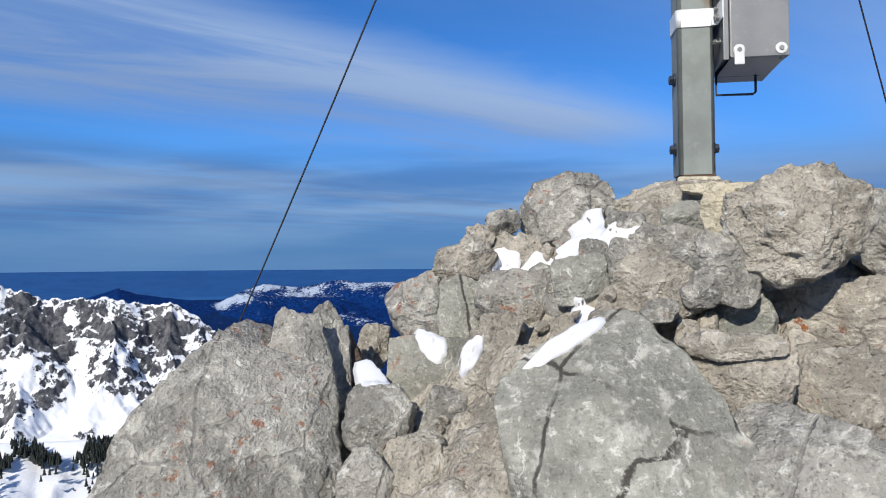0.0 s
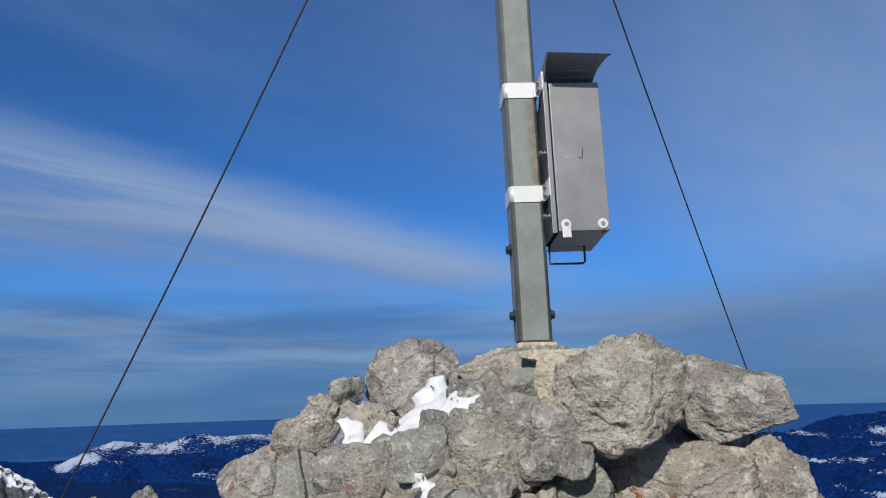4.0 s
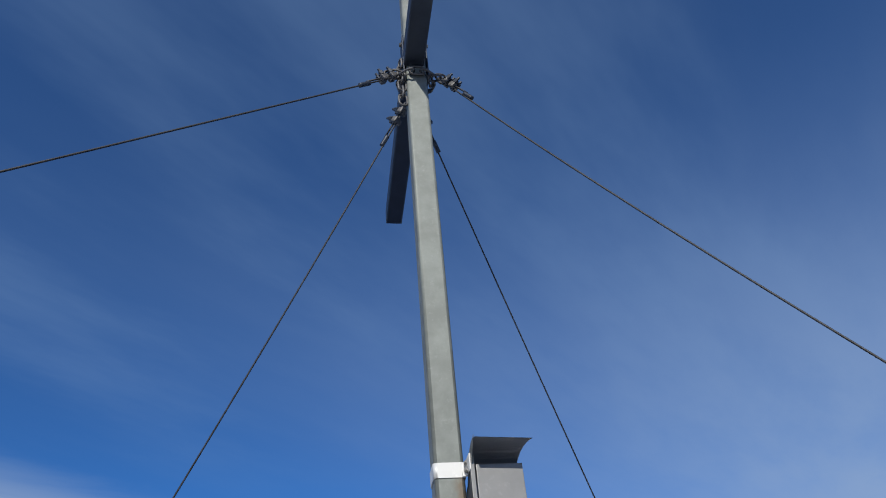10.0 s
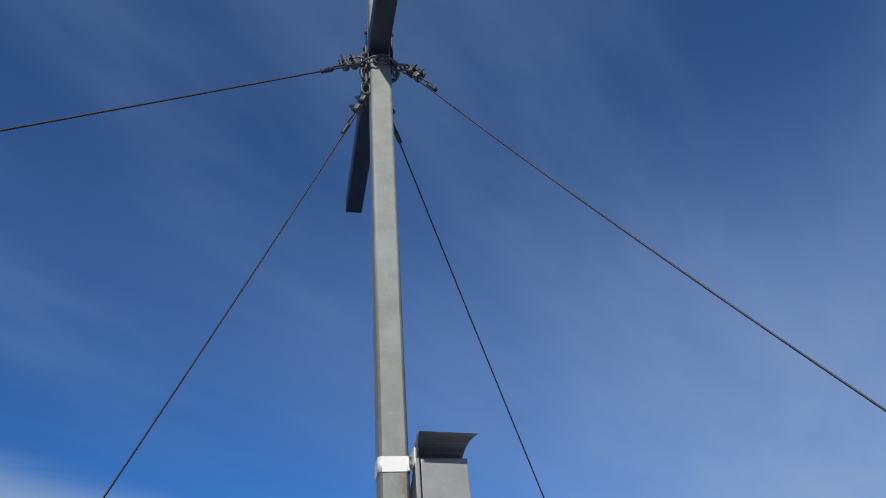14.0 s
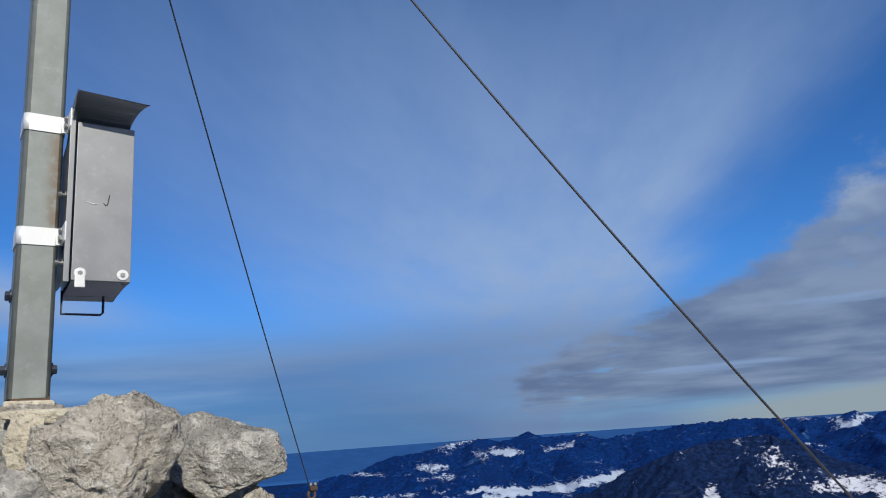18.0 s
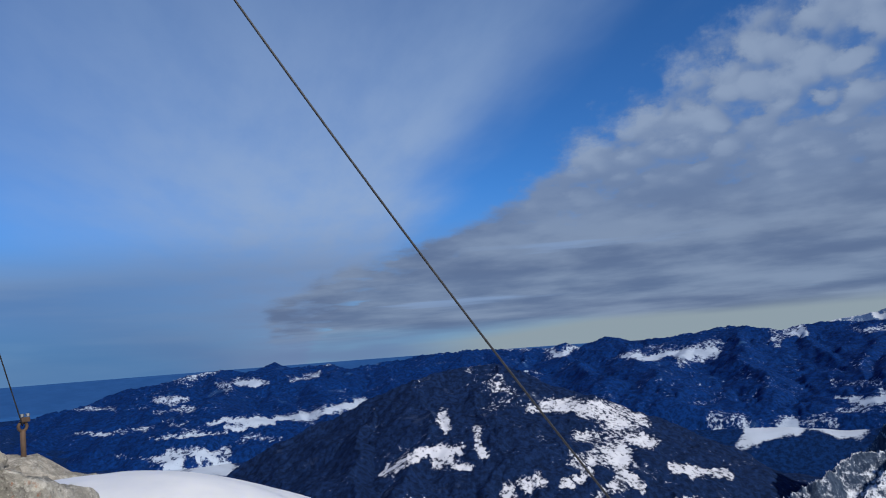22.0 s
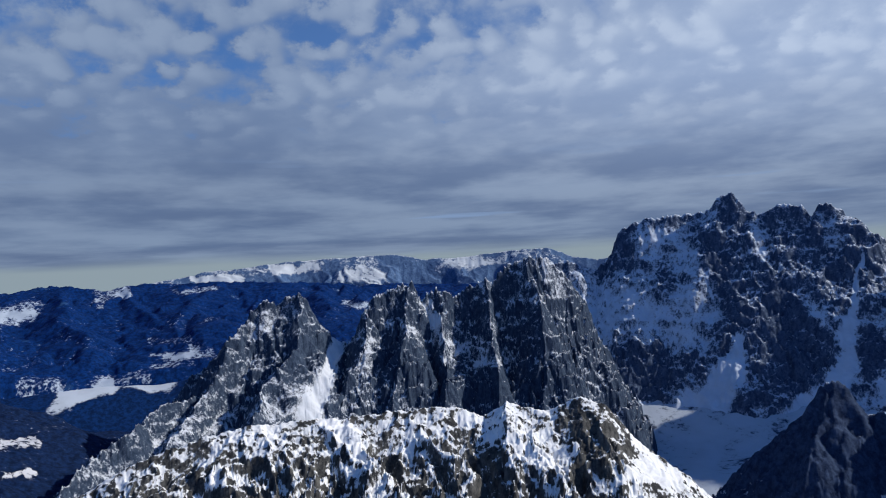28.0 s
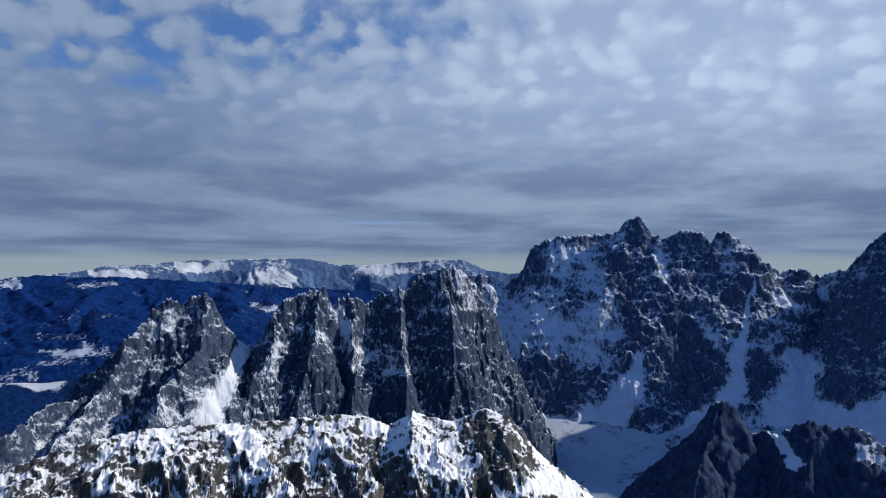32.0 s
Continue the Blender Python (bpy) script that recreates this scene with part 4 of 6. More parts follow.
def make_ground():
    """One sheet from the summit's foot to the horizon."""
    az = np.concatenate([np.linspace(-60, 190, 460), np.linspace(190, 300, 40)[1:]])
    reach = np.exp(np.linspace(np.log(8.0), np.log(4980.0), 220))
    R, A = np.meshgrid(reach, az, indexing="ij")
    R, A = R.ravel(), A.ravel()
    el = np.interp(np.log(R), np.log([2.2, 6, 30, 120, 350, 700, 1000, 1500, 2500, 3500, 4300, 4980]), [-40, -50, -52, -46, -36, -24.5, -18, -13.0, -8, -4.6, -2.3, -0.92])
    el = el - 7.0 * np.clip((A - 46) / 6, 0, 1) * np.clip((200 - A) / 20, 0, 1) * np.interp(R, [300, 900, 1600, 2100, 2500], [0, 0.8, 1, 0.6, 0])
    p = polar(A, R, R * 0)
    n = fbm(p / 260.0, 5, 5) - 0.5
    amp = np.interp(R, [2, 30, 300, 1500, 3300, 4000, 4980], [0.0, 3, 40, 60, 26, 6, 0])
    z = R * np.tan(np.radians(el)) + n * amp
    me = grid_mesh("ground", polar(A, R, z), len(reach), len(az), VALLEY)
    basin = np.clip((A - 120) / 6, 0, 1) * np.clip((3000 - R) / 300, 0, 1) * np.clip((R - 900) / 200, 0, 1)
    west = np.clip((-8 - A) / 6, 0, 1) * np.clip((2600 - R) / 300, 0, 1)
    add_amount(me, 0.8 * np.clip((420 - R) / 100, 0, 1) + 0.6 * np.maximum(basin, west) + snow_fields(A, np.degrees(np.arctan2(z, R)), VALLEY_FIELDS, 3))
    tagged(new("ground", me), "deep snow-patched valleys and forest below a rocky summit", "ground", "", "structure")
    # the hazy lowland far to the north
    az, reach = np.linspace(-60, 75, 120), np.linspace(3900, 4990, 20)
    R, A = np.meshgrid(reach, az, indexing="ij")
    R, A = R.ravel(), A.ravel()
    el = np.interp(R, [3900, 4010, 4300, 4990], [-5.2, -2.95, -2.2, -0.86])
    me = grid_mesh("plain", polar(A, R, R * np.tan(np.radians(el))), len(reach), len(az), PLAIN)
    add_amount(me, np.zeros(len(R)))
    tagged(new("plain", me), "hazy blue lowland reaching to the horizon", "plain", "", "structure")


def make_mountains():
    mountain("far_mountains", "distant wooded range tinted haze-blue, with small snowy tops", HAZED_ROCK,
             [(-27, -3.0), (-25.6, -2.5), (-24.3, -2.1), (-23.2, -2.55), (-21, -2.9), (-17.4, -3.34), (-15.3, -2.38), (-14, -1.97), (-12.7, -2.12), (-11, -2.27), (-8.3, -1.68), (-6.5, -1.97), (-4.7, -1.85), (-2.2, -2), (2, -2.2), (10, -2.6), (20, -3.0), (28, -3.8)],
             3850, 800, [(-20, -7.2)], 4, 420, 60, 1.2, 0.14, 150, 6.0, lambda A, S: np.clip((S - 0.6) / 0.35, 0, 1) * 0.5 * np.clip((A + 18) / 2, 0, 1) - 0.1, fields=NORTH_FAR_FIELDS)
    crest = [(20, -4.6), (28, -3.6), (33, -3.0), (36, -2.55), (38.7, -1.69), (42.2, -1.04), (45.2, -0.82), (48, -1.34), (49.3, -0.69), (50.8, -1.16), (53.1, -1), (54.2, -1.56), (57.6, -1.14), (61.2, -0.88), (65.7, -0.76), (69.7, -1.06), (71.6, -0.74), (72.9, -1.28), (75.6, -0.45), (77.8, -1.19), (81.7, -0.59), (84.3, -0.34), (87.1, -0.89), (89.6, -0.52), (95, -0.7), (99, -0.9), (103, -1.2), (110, -1.6), (118, -2.0), (126, -2.4), (140, -2.4), (165, -2.0)]
    rng = np.random.default_rng(12)
    far = [(0.42, tuple((a, e, 3850 + 60 * math.sin(a)) for a, e in crest))]
    heads, tops = [c[0] for c in crest], [c[1] for c in crest]
    for a in np.arange(27.0, 160.0, 2.6):
        # spurs run down towards the valley, some with a last wooded knoll
        b, drop = a + rng.uniform(-4.5, 4.5), rng.uniform(0.8, 1.25)
        top = float(np.interp(a, heads, tops))
        knoll = rng.uniform(-0.5, 0.9)
        far.append((rng.uniform(0.36, 0.55), ((a, top - 0.1, 3830), (a + 0.3 * (b - a), top - 1.1 * drop, 3560), (a + 0.6 * (b - a), top - 2.2 * drop, 3250), (b, top - 3.2 * drop + knoll, 2950), (b + 0.8, top - 5.6 * drop, 2700))))
    ridge_range("far_mountains", "distant forested range tinted dark haze-blue, thinly snowed on its crest", HAZED_ROCK, (20, 165, 2450, 4150), ((2450, -12), (2700, -9.6), (3100, -7.2), (3500, -5.4), (4150, -3.6)), far, 6, 1000, 210, 110.0, 26.0, -0.02, VALLEY_FIELDS)
    mountain("snowy_far_mountains", "distant range of snowy peaks, haze-pale, with sunlit patches painted whiter", HIGH_ROCK,
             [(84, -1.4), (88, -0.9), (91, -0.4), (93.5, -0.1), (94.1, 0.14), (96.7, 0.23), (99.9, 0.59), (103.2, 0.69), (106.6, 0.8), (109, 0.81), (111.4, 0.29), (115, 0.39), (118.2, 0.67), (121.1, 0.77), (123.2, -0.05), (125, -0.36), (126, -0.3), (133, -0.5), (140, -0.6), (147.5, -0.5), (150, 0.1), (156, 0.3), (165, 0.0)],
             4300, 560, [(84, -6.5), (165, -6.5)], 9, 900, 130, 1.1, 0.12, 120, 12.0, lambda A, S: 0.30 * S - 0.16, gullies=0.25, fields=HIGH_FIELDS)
    north = [
        (1.25, ((-75, 1.5, 1500), (-50, 0.5, 1500), (-40, -0.8, 1500), (-34, -1.5, 1500), (-31.9, -1.73, 1500), (-30.6, -2.15, 1500), (-29.4, -2.58, 1500), (-28.1, -2.82, 1500), (-26.7, -2.87, 1490), (-25.2, -2.71, 1480), (-23.7, -2.96, 1490), (-22.4, -3.41, 1500), (-21, -3.46, 1500), (-20.2, -3.27, 1490), (-19.2, -3.85, 1490), (-17.8, -5.05, 1480), (-16.5, -6.17, 1470), (-13, -8.5, 1450), (-8, -11, 1420))),
        (1.15, ((-25.2, -2.9, 1475), (-24.6, -5.8, 1400), (-24.9, -8.6, 1330), (-26.2, -10.8, 1270))),
        (1.15, ((-29.4, -2.8, 1495), (-29.9, -5.6, 1410), (-30.4, -8.8, 1330), (-31.5, -11.5, 1250))),
        (1.15, ((-20.2, -3.5, 1480), (-20.6, -6.2, 1410), (-20.4, -9.0, 1340), (-21.5, -11.2, 1280))),
        (1.15, ((-36, -1.4, 1495), (-36.5, -6.0, 1390), (-37.5, -11.0, 1260))),
    ]
    ridge_range("snowy_mountain", "sunlit snowy mountain with grey cliffs and dark gullies", LEFT_ROCK, (-75, -8, 1130, 1600), ((1130, -17), (1250, -12.6), (1400, -10.6), (1600, -10)), north, 11, 760, 190, 34.0, 15.0, 0.11, NORTH_FIELDS)
    mountain("forest_ridge", "low snowy ridge dotted with dark conifers", LEFT_ROCK,
             [(-80, -12), (-40, -12.2), (-32, -12.3), (-28, -12.6), (-24, -13.0), (-18, -14.5), (-8, -18)],
             880, 330, [(-80, -26), (-8, -31)], 15, 300, 90, 1.2, 0.1, 50, 2.0, lambda A, S: 0.2 + 0 * A)
    hilltop = [(42, -10.0), (48, -7.4), (53.08, -5.29), (55.97, -4.12), (58.52, -3.21), (61.14, -2.5), (62.9, -2.1), (65.12, -1.96), (66.88, -2.33), (69.08, -2.95), (70.8, -4.11), (73.45, -4.98), (77.75, -7.48), (81.91, -10.71), (89, -13.8)]
    hill = [(0.62, tuple((a, e, 2300 - 3.0 * abs(a - 64)) for a, e in hilltop))]
    for a, b, e0, e1 in ((65.1, 64.0, -2.1, -14.5), (61.1, 57.5, -2.7, -13.5), (57.0, 52.5, -3.9, -13.0), (68.5, 69.5, -3.0, -15.0), (72.0, 74.5, -4.7, -15.5), (76.0, 80.0, -6.6, -16.0)):
        hill.append((0.6, tuple((a + (b - a) * q + 0.7 * math.sin(9 * q + a), e0 + (e1 - e0) * q**1.1, 2280 - 760 * q) for q in (0.0, 0.2, 0.4, 0.6, 0.8, 1.0))))
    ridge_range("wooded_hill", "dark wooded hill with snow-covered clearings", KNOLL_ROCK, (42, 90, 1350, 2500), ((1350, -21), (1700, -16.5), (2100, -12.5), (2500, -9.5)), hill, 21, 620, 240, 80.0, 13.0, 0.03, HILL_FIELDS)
    pyramid = [
        (1.5, ((104.43, -6.06, 1960), (103.17, -5.16, 1970), (102.2, -4.62, 1980), (101.9, -3.32, 1990), (101.3, -2.35, 1995), (100.78, -1.93, 2000), (100.1, -2.05, 2000), (99.57, -2.93, 1995), (99.0, -2.5, 1990), (98.45, -2.39, 1985), (97.47, -3.21, 1970), (96.13, -4.41, 1940), (94.83, -5.99, 1900), (94.2, -7.97, 1860), (93.3, -9.09, 1820), (91.07, -9.75, 1760), (89.36, -10.6, 1690), (87.39, -11.6, 1620), (84.5, -13.8, 1520), (81, -17, 1400))),
        (1.3, ((100.78, -2.1, 1990), (101.1, -5.01, 1900), (99.7, -7.47, 1800), (98.14, -9.83, 1700), (96.23, -12.2, 1600))),
        (1.2, ((95.5, -5.5, 1900), (94.0, -9.0, 1780), (91.0, -12.2, 1640))),
    ]
    ridge_range("rock_pyramid", "grey rock pyramid with two rounded tops and snow on its ledges", HAZED_TOWERS, (79, 107.5, 1330, 2180), ((1330, -25), (1560, -21), (1800, -18), (2180, -16.5)), pyramid, 31, 560, 250, 52.0, 32.0, -0.14, TOWER_FIELDS)
    group = [
        (2.5, ((104.2, -9.5, 1930), (104.9, -7.4, 1935), (105.92, -5.15, 1940), (106.55, -3.2, 1945), (107.2, -2.55, 1950), (108.95, -1.78, 1955), (109.96, -1.48, 1960), (110.71, -2.69, 1965), (111.83, -2.26, 1970), (112.5, -2.17, 1970), (113.39, -2.94, 1975), (114.74, -1.97, 1980), (115.74, -1.16, 1985), (116.19, -1.84, 1990), (117.46, -0.63, 2000), (119.73, 0.04, 2010), (121.09, 0.26, 2020), (121.8, -0.35, 2030), (122.5, -1.7, 2040))),
        (1.7, ((106.56, -3.42, 1940), (105.93, -6.45, 1860), (104.67, -8.97, 1800), (103.43, -11.9, 1730))),
        (1.9, ((109.96, -1.7, 1955), (109.39, -5.24, 1870), (108.97, -8.7, 1800), (108.11, -12.2, 1720))),
        (2.0, ((112.5, -2.4, 1965), (113.17, -6.63, 1870), (112.5, -9.66, 1800), (112.0, -12.6, 1730))),
        (2.0, ((115.74, -1.3, 1980), (116.09, -5.34, 1890), (116.97, -8.87, 1810), (116.51, -12.6, 1730))),
        (1.9, ((119.73, -0.19, 2005), (120.16, -4.47, 1900), (120.58, -8.46, 1820), (119.66, -12.4, 1740))),
        (2.4, ((122.5, -1.8, 2035), (122.8, -5.5, 1950), (123.2, -9.0, 1880), (123.6, -13.0, 1790))),
    ]
    ridge_range("rock_towers", "jagged rock towers coloured dark as if shaded, streaked with snow", HAZED_TOWERS, (102, 129, 1640, 2230), ((1640, -22), (1800, -20), (2000, -19), (2230, -18.5)), group, 37, 560, 240, 34.0, 30.0, 0.03, TOWER_FIELDS)
    massif = [
        # Past heading 153 the crest is unseen, raised to shade the basin.
        (1.75, ((119, -3, 2600), (121.8, -0.5, 2630), (123.35, -0.3, 2640), (124.47, -1.12, 2650), (125.6, -0.58, 2660), (127.2, 1.67, 2680), (129, 2.57, 2690), (132.1, 2.9, 2700), (133.4, 2.89, 2700), (133.8, 3.94, 2700), (135.3, 4.05, 2700), (136.5, 2.73, 2690), (137.2, 2.29, 2690), (138.4, 3, 2690), (140, 2.78, 2680), (140.5, 1.95, 2680), (141.2, 2.87, 2680), (142.0, 2.94, 2680), (143.3, 1.17, 2680), (143.9, 0.54, 2690), (145.2, 0.01, 2700), (146.8, 0.13, 2710), (147.5, -0.47, 2710), (148.9, -0.06, 2710), (150, 0.14, 2700), (150.5, 1.25, 2700), (151.2, 1.1, 2700), (151.6, 0.53, 2700), (153.5, 1.0, 2700), (156, 8.0, 2700), (162, 10.0, 2700), (172, 9.0, 2700), (176, 5.0, 2700))),
        (1.75, ((126.97, 1.6, 2680), (125.58, -2.69, 2560), (124.4, -6.69, 2440), (124.6, -10.9, 2300))),
        (1.5, ((125.0, -6.0, 2480), (126.4, -8.5, 2410), (127.4, -11.3, 2310))),
        (1.8, ((130.51, 2.5, 2690), (130.01, -1.8, 2600), (128.64, -6.22, 2500), (130.34, -8.78, 2430), (132.2, -10.6, 2360))),
        (1.9, ((133.7, 3.6, 2695), (133.9, -0.92, 2600), (134.27, -3.96, 2540), (133.39, -6.6, 2480))),
        (1.7, ((138.53, 2.7, 2685), (138.84, -1.77, 2580), (138.78, -4.31, 2500), (137.08, -8.55, 2380), (134.95, -12.36, 2260), (133.25, -14.1, 2190))),
        (1.7, ((138.78, -4.31, 2500), (140.3, -6.34, 2440), (140.4, -8.38, 2380), (138.23, -11.6, 2280))),
        (1.8, ((141.31, 2.6, 2675), (142.38, -0.92, 2590), (142.9, -4.22, 2520), (143.4, -7.2, 2460))),
        (1.8, ((145.02, -0.1, 2690), (145.31, -3.34, 2610), (144.88, -5.76, 2550))),
        (1.7, ((150.3, 1.1, 2695), (148.51, -2.48, 2600), (149.1, -5.57, 2520), (150.39, -7.2, 2480))),
        (1.3, ((149.0, -7.4, 2420), (147.68, -7.7, 2410), (146.4, -9.0, 2390))),
    ]
    ridge_range("rock_massif", "great shaded rock massif with snow in its gullies", HAZED_MASSIF, (118.5, 176, 1900, 2900), ((1900, -17.5), (2150, -14.5), (2400, -11.2), (2600, -9.6), (2900, -9)), massif, 41, 900, 300, 46.0, 29.0, 0.06, MASSIF_FIELDS)
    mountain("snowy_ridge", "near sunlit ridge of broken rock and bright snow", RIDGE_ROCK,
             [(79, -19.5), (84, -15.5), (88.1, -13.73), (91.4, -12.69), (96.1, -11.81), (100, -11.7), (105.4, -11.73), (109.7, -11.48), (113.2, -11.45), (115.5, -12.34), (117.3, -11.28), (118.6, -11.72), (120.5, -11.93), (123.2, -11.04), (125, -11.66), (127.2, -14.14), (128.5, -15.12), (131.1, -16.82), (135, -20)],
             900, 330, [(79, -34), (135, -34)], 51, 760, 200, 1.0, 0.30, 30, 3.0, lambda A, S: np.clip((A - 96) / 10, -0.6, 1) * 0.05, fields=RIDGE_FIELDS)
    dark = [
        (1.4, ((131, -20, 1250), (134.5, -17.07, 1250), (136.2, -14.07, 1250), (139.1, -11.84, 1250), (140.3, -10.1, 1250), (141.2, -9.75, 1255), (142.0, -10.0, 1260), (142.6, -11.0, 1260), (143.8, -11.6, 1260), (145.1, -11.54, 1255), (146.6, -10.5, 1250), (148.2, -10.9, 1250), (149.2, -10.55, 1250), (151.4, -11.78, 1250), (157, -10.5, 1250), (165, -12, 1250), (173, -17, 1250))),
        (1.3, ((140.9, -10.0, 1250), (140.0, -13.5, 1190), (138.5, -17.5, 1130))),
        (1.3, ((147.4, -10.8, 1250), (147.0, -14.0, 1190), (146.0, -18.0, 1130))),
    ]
    ridge_range("dark_peak", "dark shaded rock peak with snow couloirs", SHADED_ROCK, (130, 174, 1020, 1380), ((1020, -25), (1200, -20), (1380, -19)), dark, 61, 480, 130, 26.0, 14.0, 0.0, DARK_FIELDS)


def make_conifers():
    """Dark conifers on the near forest ridge, far too many to count."""
    rng = np.random.default_rng(5)
    verts, faces = [], []
    for i in range(5200):
        band = rng.random() < 0.55
        a = rng.uniform(-40, -14)
        t = rng.uniform(0.84, 1.02) if band else rng.uniform(0.1, 0.95)
        clump = fbm(np.array([[a / 1.6, t * 5, 0.0]]), 3, 66)[0]
        if clump < (0.44 if band else 0.54):
            continue
        r = 880 - 330 + 330 * t
        top = 880 * math.tan(radians(np.interp(a, [-40, -32, -28, -24, -18, -8], [-12.2, -12.3, -12.6, -13.0, -14.5, -18])))
        low = 550 * math.tan(radians(-24.5))
        z = low + (top - low) * min(t, 1.0) ** 1.2 - 2.5
        x, y = math.sin(radians(a)) * r, math.cos(radians(a)) * r
        hgt = rng.uniform(5.0, 10.0)
        n0 = len(verts)
        for tier, (b0, b1, w) in enumerate(((0.05, 0.55, 0.24), (0.35, 0.8, 0.17), (0.62, 1.0, 0.11))):
            m = len(verts)
            spin = rng.uniform(0, 6)
            for q in range(5):
                th = spin + q * 2 * math.pi / 5
                w2 = w * hgt * rng.uniform(0.8, 1.2)
                verts.append((x + w2 * math.cos(th), y + w2 * math.sin(th), z + b0 * hgt))
            verts.append((x, y, z + b1 * hgt))
            for q in range(5):
                faces.append((m + q, m + (q + 1) % 5, m + 5))
    mat, k, bsdf = material("conifer_needles", 0.9)
    n = k.noise(k.put("ShaderNodeNewGeometry", out=0), 0.3, 3, 0.6)
    k.set(bsdf.inputs["Base Color"], k.mix(k.ramp(n, 0.35, 0.65), (0.012, 0.016, 0.016), (0.03, 0.036, 0.03)))
    me = mesh_from("conifers", verts, faces, mat, False)
    tagged(new("conifers", me), "dark conifer woods on a snowy slope", "trees", "", "stuff")


make_ground()
make_mountains()
make_conifers()


# ---- the summit ----
def mound_height(x, y):
    """Height of the rock heap under the cross, and of the ledge on which one stands."""
    d = np.hypot((x - 0.86) * 1.0, (y - 2.32) * 1.0)
    z = np.interp(d, [0, 0.3, 0.5, 0.68, 0.8, 0.95, 1.2, 1.45, 1.8, 2.4, 4.0, 14.0], [0.18, 0.165, 0.085, -0.115, -0.235, -0.37, -0.55, -0.88, -1.25, -1.65, -3.2, -30.0])
    z = z - 0.25 * np.clip((x - 0.48) / 0.3, 0, 1) * np.clip((2.15 - y) / 0.3, 0, 1)
    ledge = np.interp(np.hypot(x + 0.3, y + 0.2), [0, 1.0, 1.8, 3.0, 14.0], [-1.55, -1.6, -1.9, -3.4, -30.0])
    # the spur that holds a cable's pin, and the mountain's flanks all round
    spur = -0.62 - 0.9 * ((x - 3.35) ** 2 + (y - 4.75) ** 2)
    flank = np.interp(np.hypot(x - 1.0, y - 1.5), [0, 2.5, 4.0, 6.0, 9.0, 12.0], [-2.0, -2.0, -2.7, -4.8, -9.6, -15.5])
    return np.maximum(np.maximum(z, ledge), np.maximum(spur, flank))


def make_mound():
    xs = np.concatenate([np.linspace(-8.5, -0.8, 90), np.linspace(-0.8, 2.2, 270)[1:], np.linspace(2.2, 10.5, 90)[1:]])
    ys = np.concatenate([np.linspace(-8.0, 0.8, 100), np.linspace(0.8, 3.0, 220)[1:], np.linspace(3.0, 11.0, 90)[1:]])
    Y, X = np.meshgrid(ys, xs, indexing="ij")
    X, Y = X.ravel(), Y.ravel()
    p = np.stack([X, Y, X * 0], 1)
    z = mound_height(X, Y) - 0.02
    p[:, 2] = z
    z = z + 0.9 * np.clip((np.hypot(X - 1.0, Y - 1.5) - 2.2) / 2.0, 0, 1) * (fbm(p / 1.7, 5, 33, 0.55, True) - 0.62)
    # hollow under the overhanging crest
    z = z - 0.35 * np.exp(-(((X - 0.559) / 0.13) ** 2 + ((Y - 1.764) / 0.10) ** 2))
    z = z - 0.30 * np.exp(-(((X - -0.245) / 0.07) ** 2 + ((Y - 1.755) / 0.12) ** 2))
    p[:, 2] = z * 1.5
    z = z + 0.12 * (fbm(p / 0.30, 4, 2, 0.55, True) - 0.62) + 0.05 * (fbm(p / 0.07, 4, 8, 0.6, True) - 0.6) + 0.014 * (fbm(p / 0.02, 2, 18) - 0.5)
    me = grid_mesh("summit_rock", np.stack([X, Y, z], 1), len(ys), len(xs), ROUGH_STONE)
    return tagged(new("summit_rock", me), "rough beige summit rock, cemented under the cross", "rock", "", "structure")


make_mound()

def block(x, y, z, hx, hy, hz, tip, lean, head, seed, stone, label, level, lump, flat):
    """One block of the heap: place, half sizes (across, deep, high), turns, seed, stone, label, fineness, lumpiness, plain faces."""
    blocky, cuts = (3.6, 9) if stone is ROUGH_STONE else (6.0, 9)
    grit = {ROUGH_STONE: 0.026, SMOOTH_STONE: 0.009}.get(stone, 0.019)
    crack = {SMOOTH_STONE: 0.006, ROUGH_STONE: 0.011}.get(stone, 0.012)
    me = boulder_mesh("boulder", (hx, hy, hz), seed, stone, level, blocky, 12 if flat else cuts, lump, grit, flat, crack)
    ob = tagged(new("boulder", me), label, "rock", "blocks of the summit heap")
    ob.matrix_world = pose(x, y, z) @ pose(0, 0, 0, 0, 0, head) @ pose(0, 0, 0, tip, 0, 0) @ pose(0, 0, 0, 0, lean, 0)


block(0.125, 2.13, -0.144, 0.097, 0.036, 0.091, -3, -25, -1, 71, GREY_STONE, "broad grey slab set in rough mortar", 5, 0.06, ())
block(0.311, 2.076, -0.076, 0.093, 0.025, 0.051, -2, 14, -7, 72, SMOOTH_STONE, "smooth flat stone bedded in mortar", 5, 0.06, ())
block(0.641, 1.73, -0.079, 0.052, 0.024, 0.049, -2, -12, -18, 73, GREY_STONE, "angular grey stone bedded in mortar", 4, 0.06, ())
block(0.096, 2.167, 0.025, 0.038, 0.024, 0.035, 0, -20, -1, 74, GREY_STONE, "small grey stone on the shoulder", 4, 0.1, ())
block(0.523, 1.701, -0.134, 0.043, 0.017, 0.028, -3, -8, -15, 75, GREY_STONE, "small stone in the overhanging lip", 4, 0.1, ())
block(0.367, 1.864, -0.064, 0.073, 0.026, 0.065, -1, -10, -11, 76, SMOOTH_STONE, "smooth grey slab set in the overhanging mass", 5, 0.05, ())
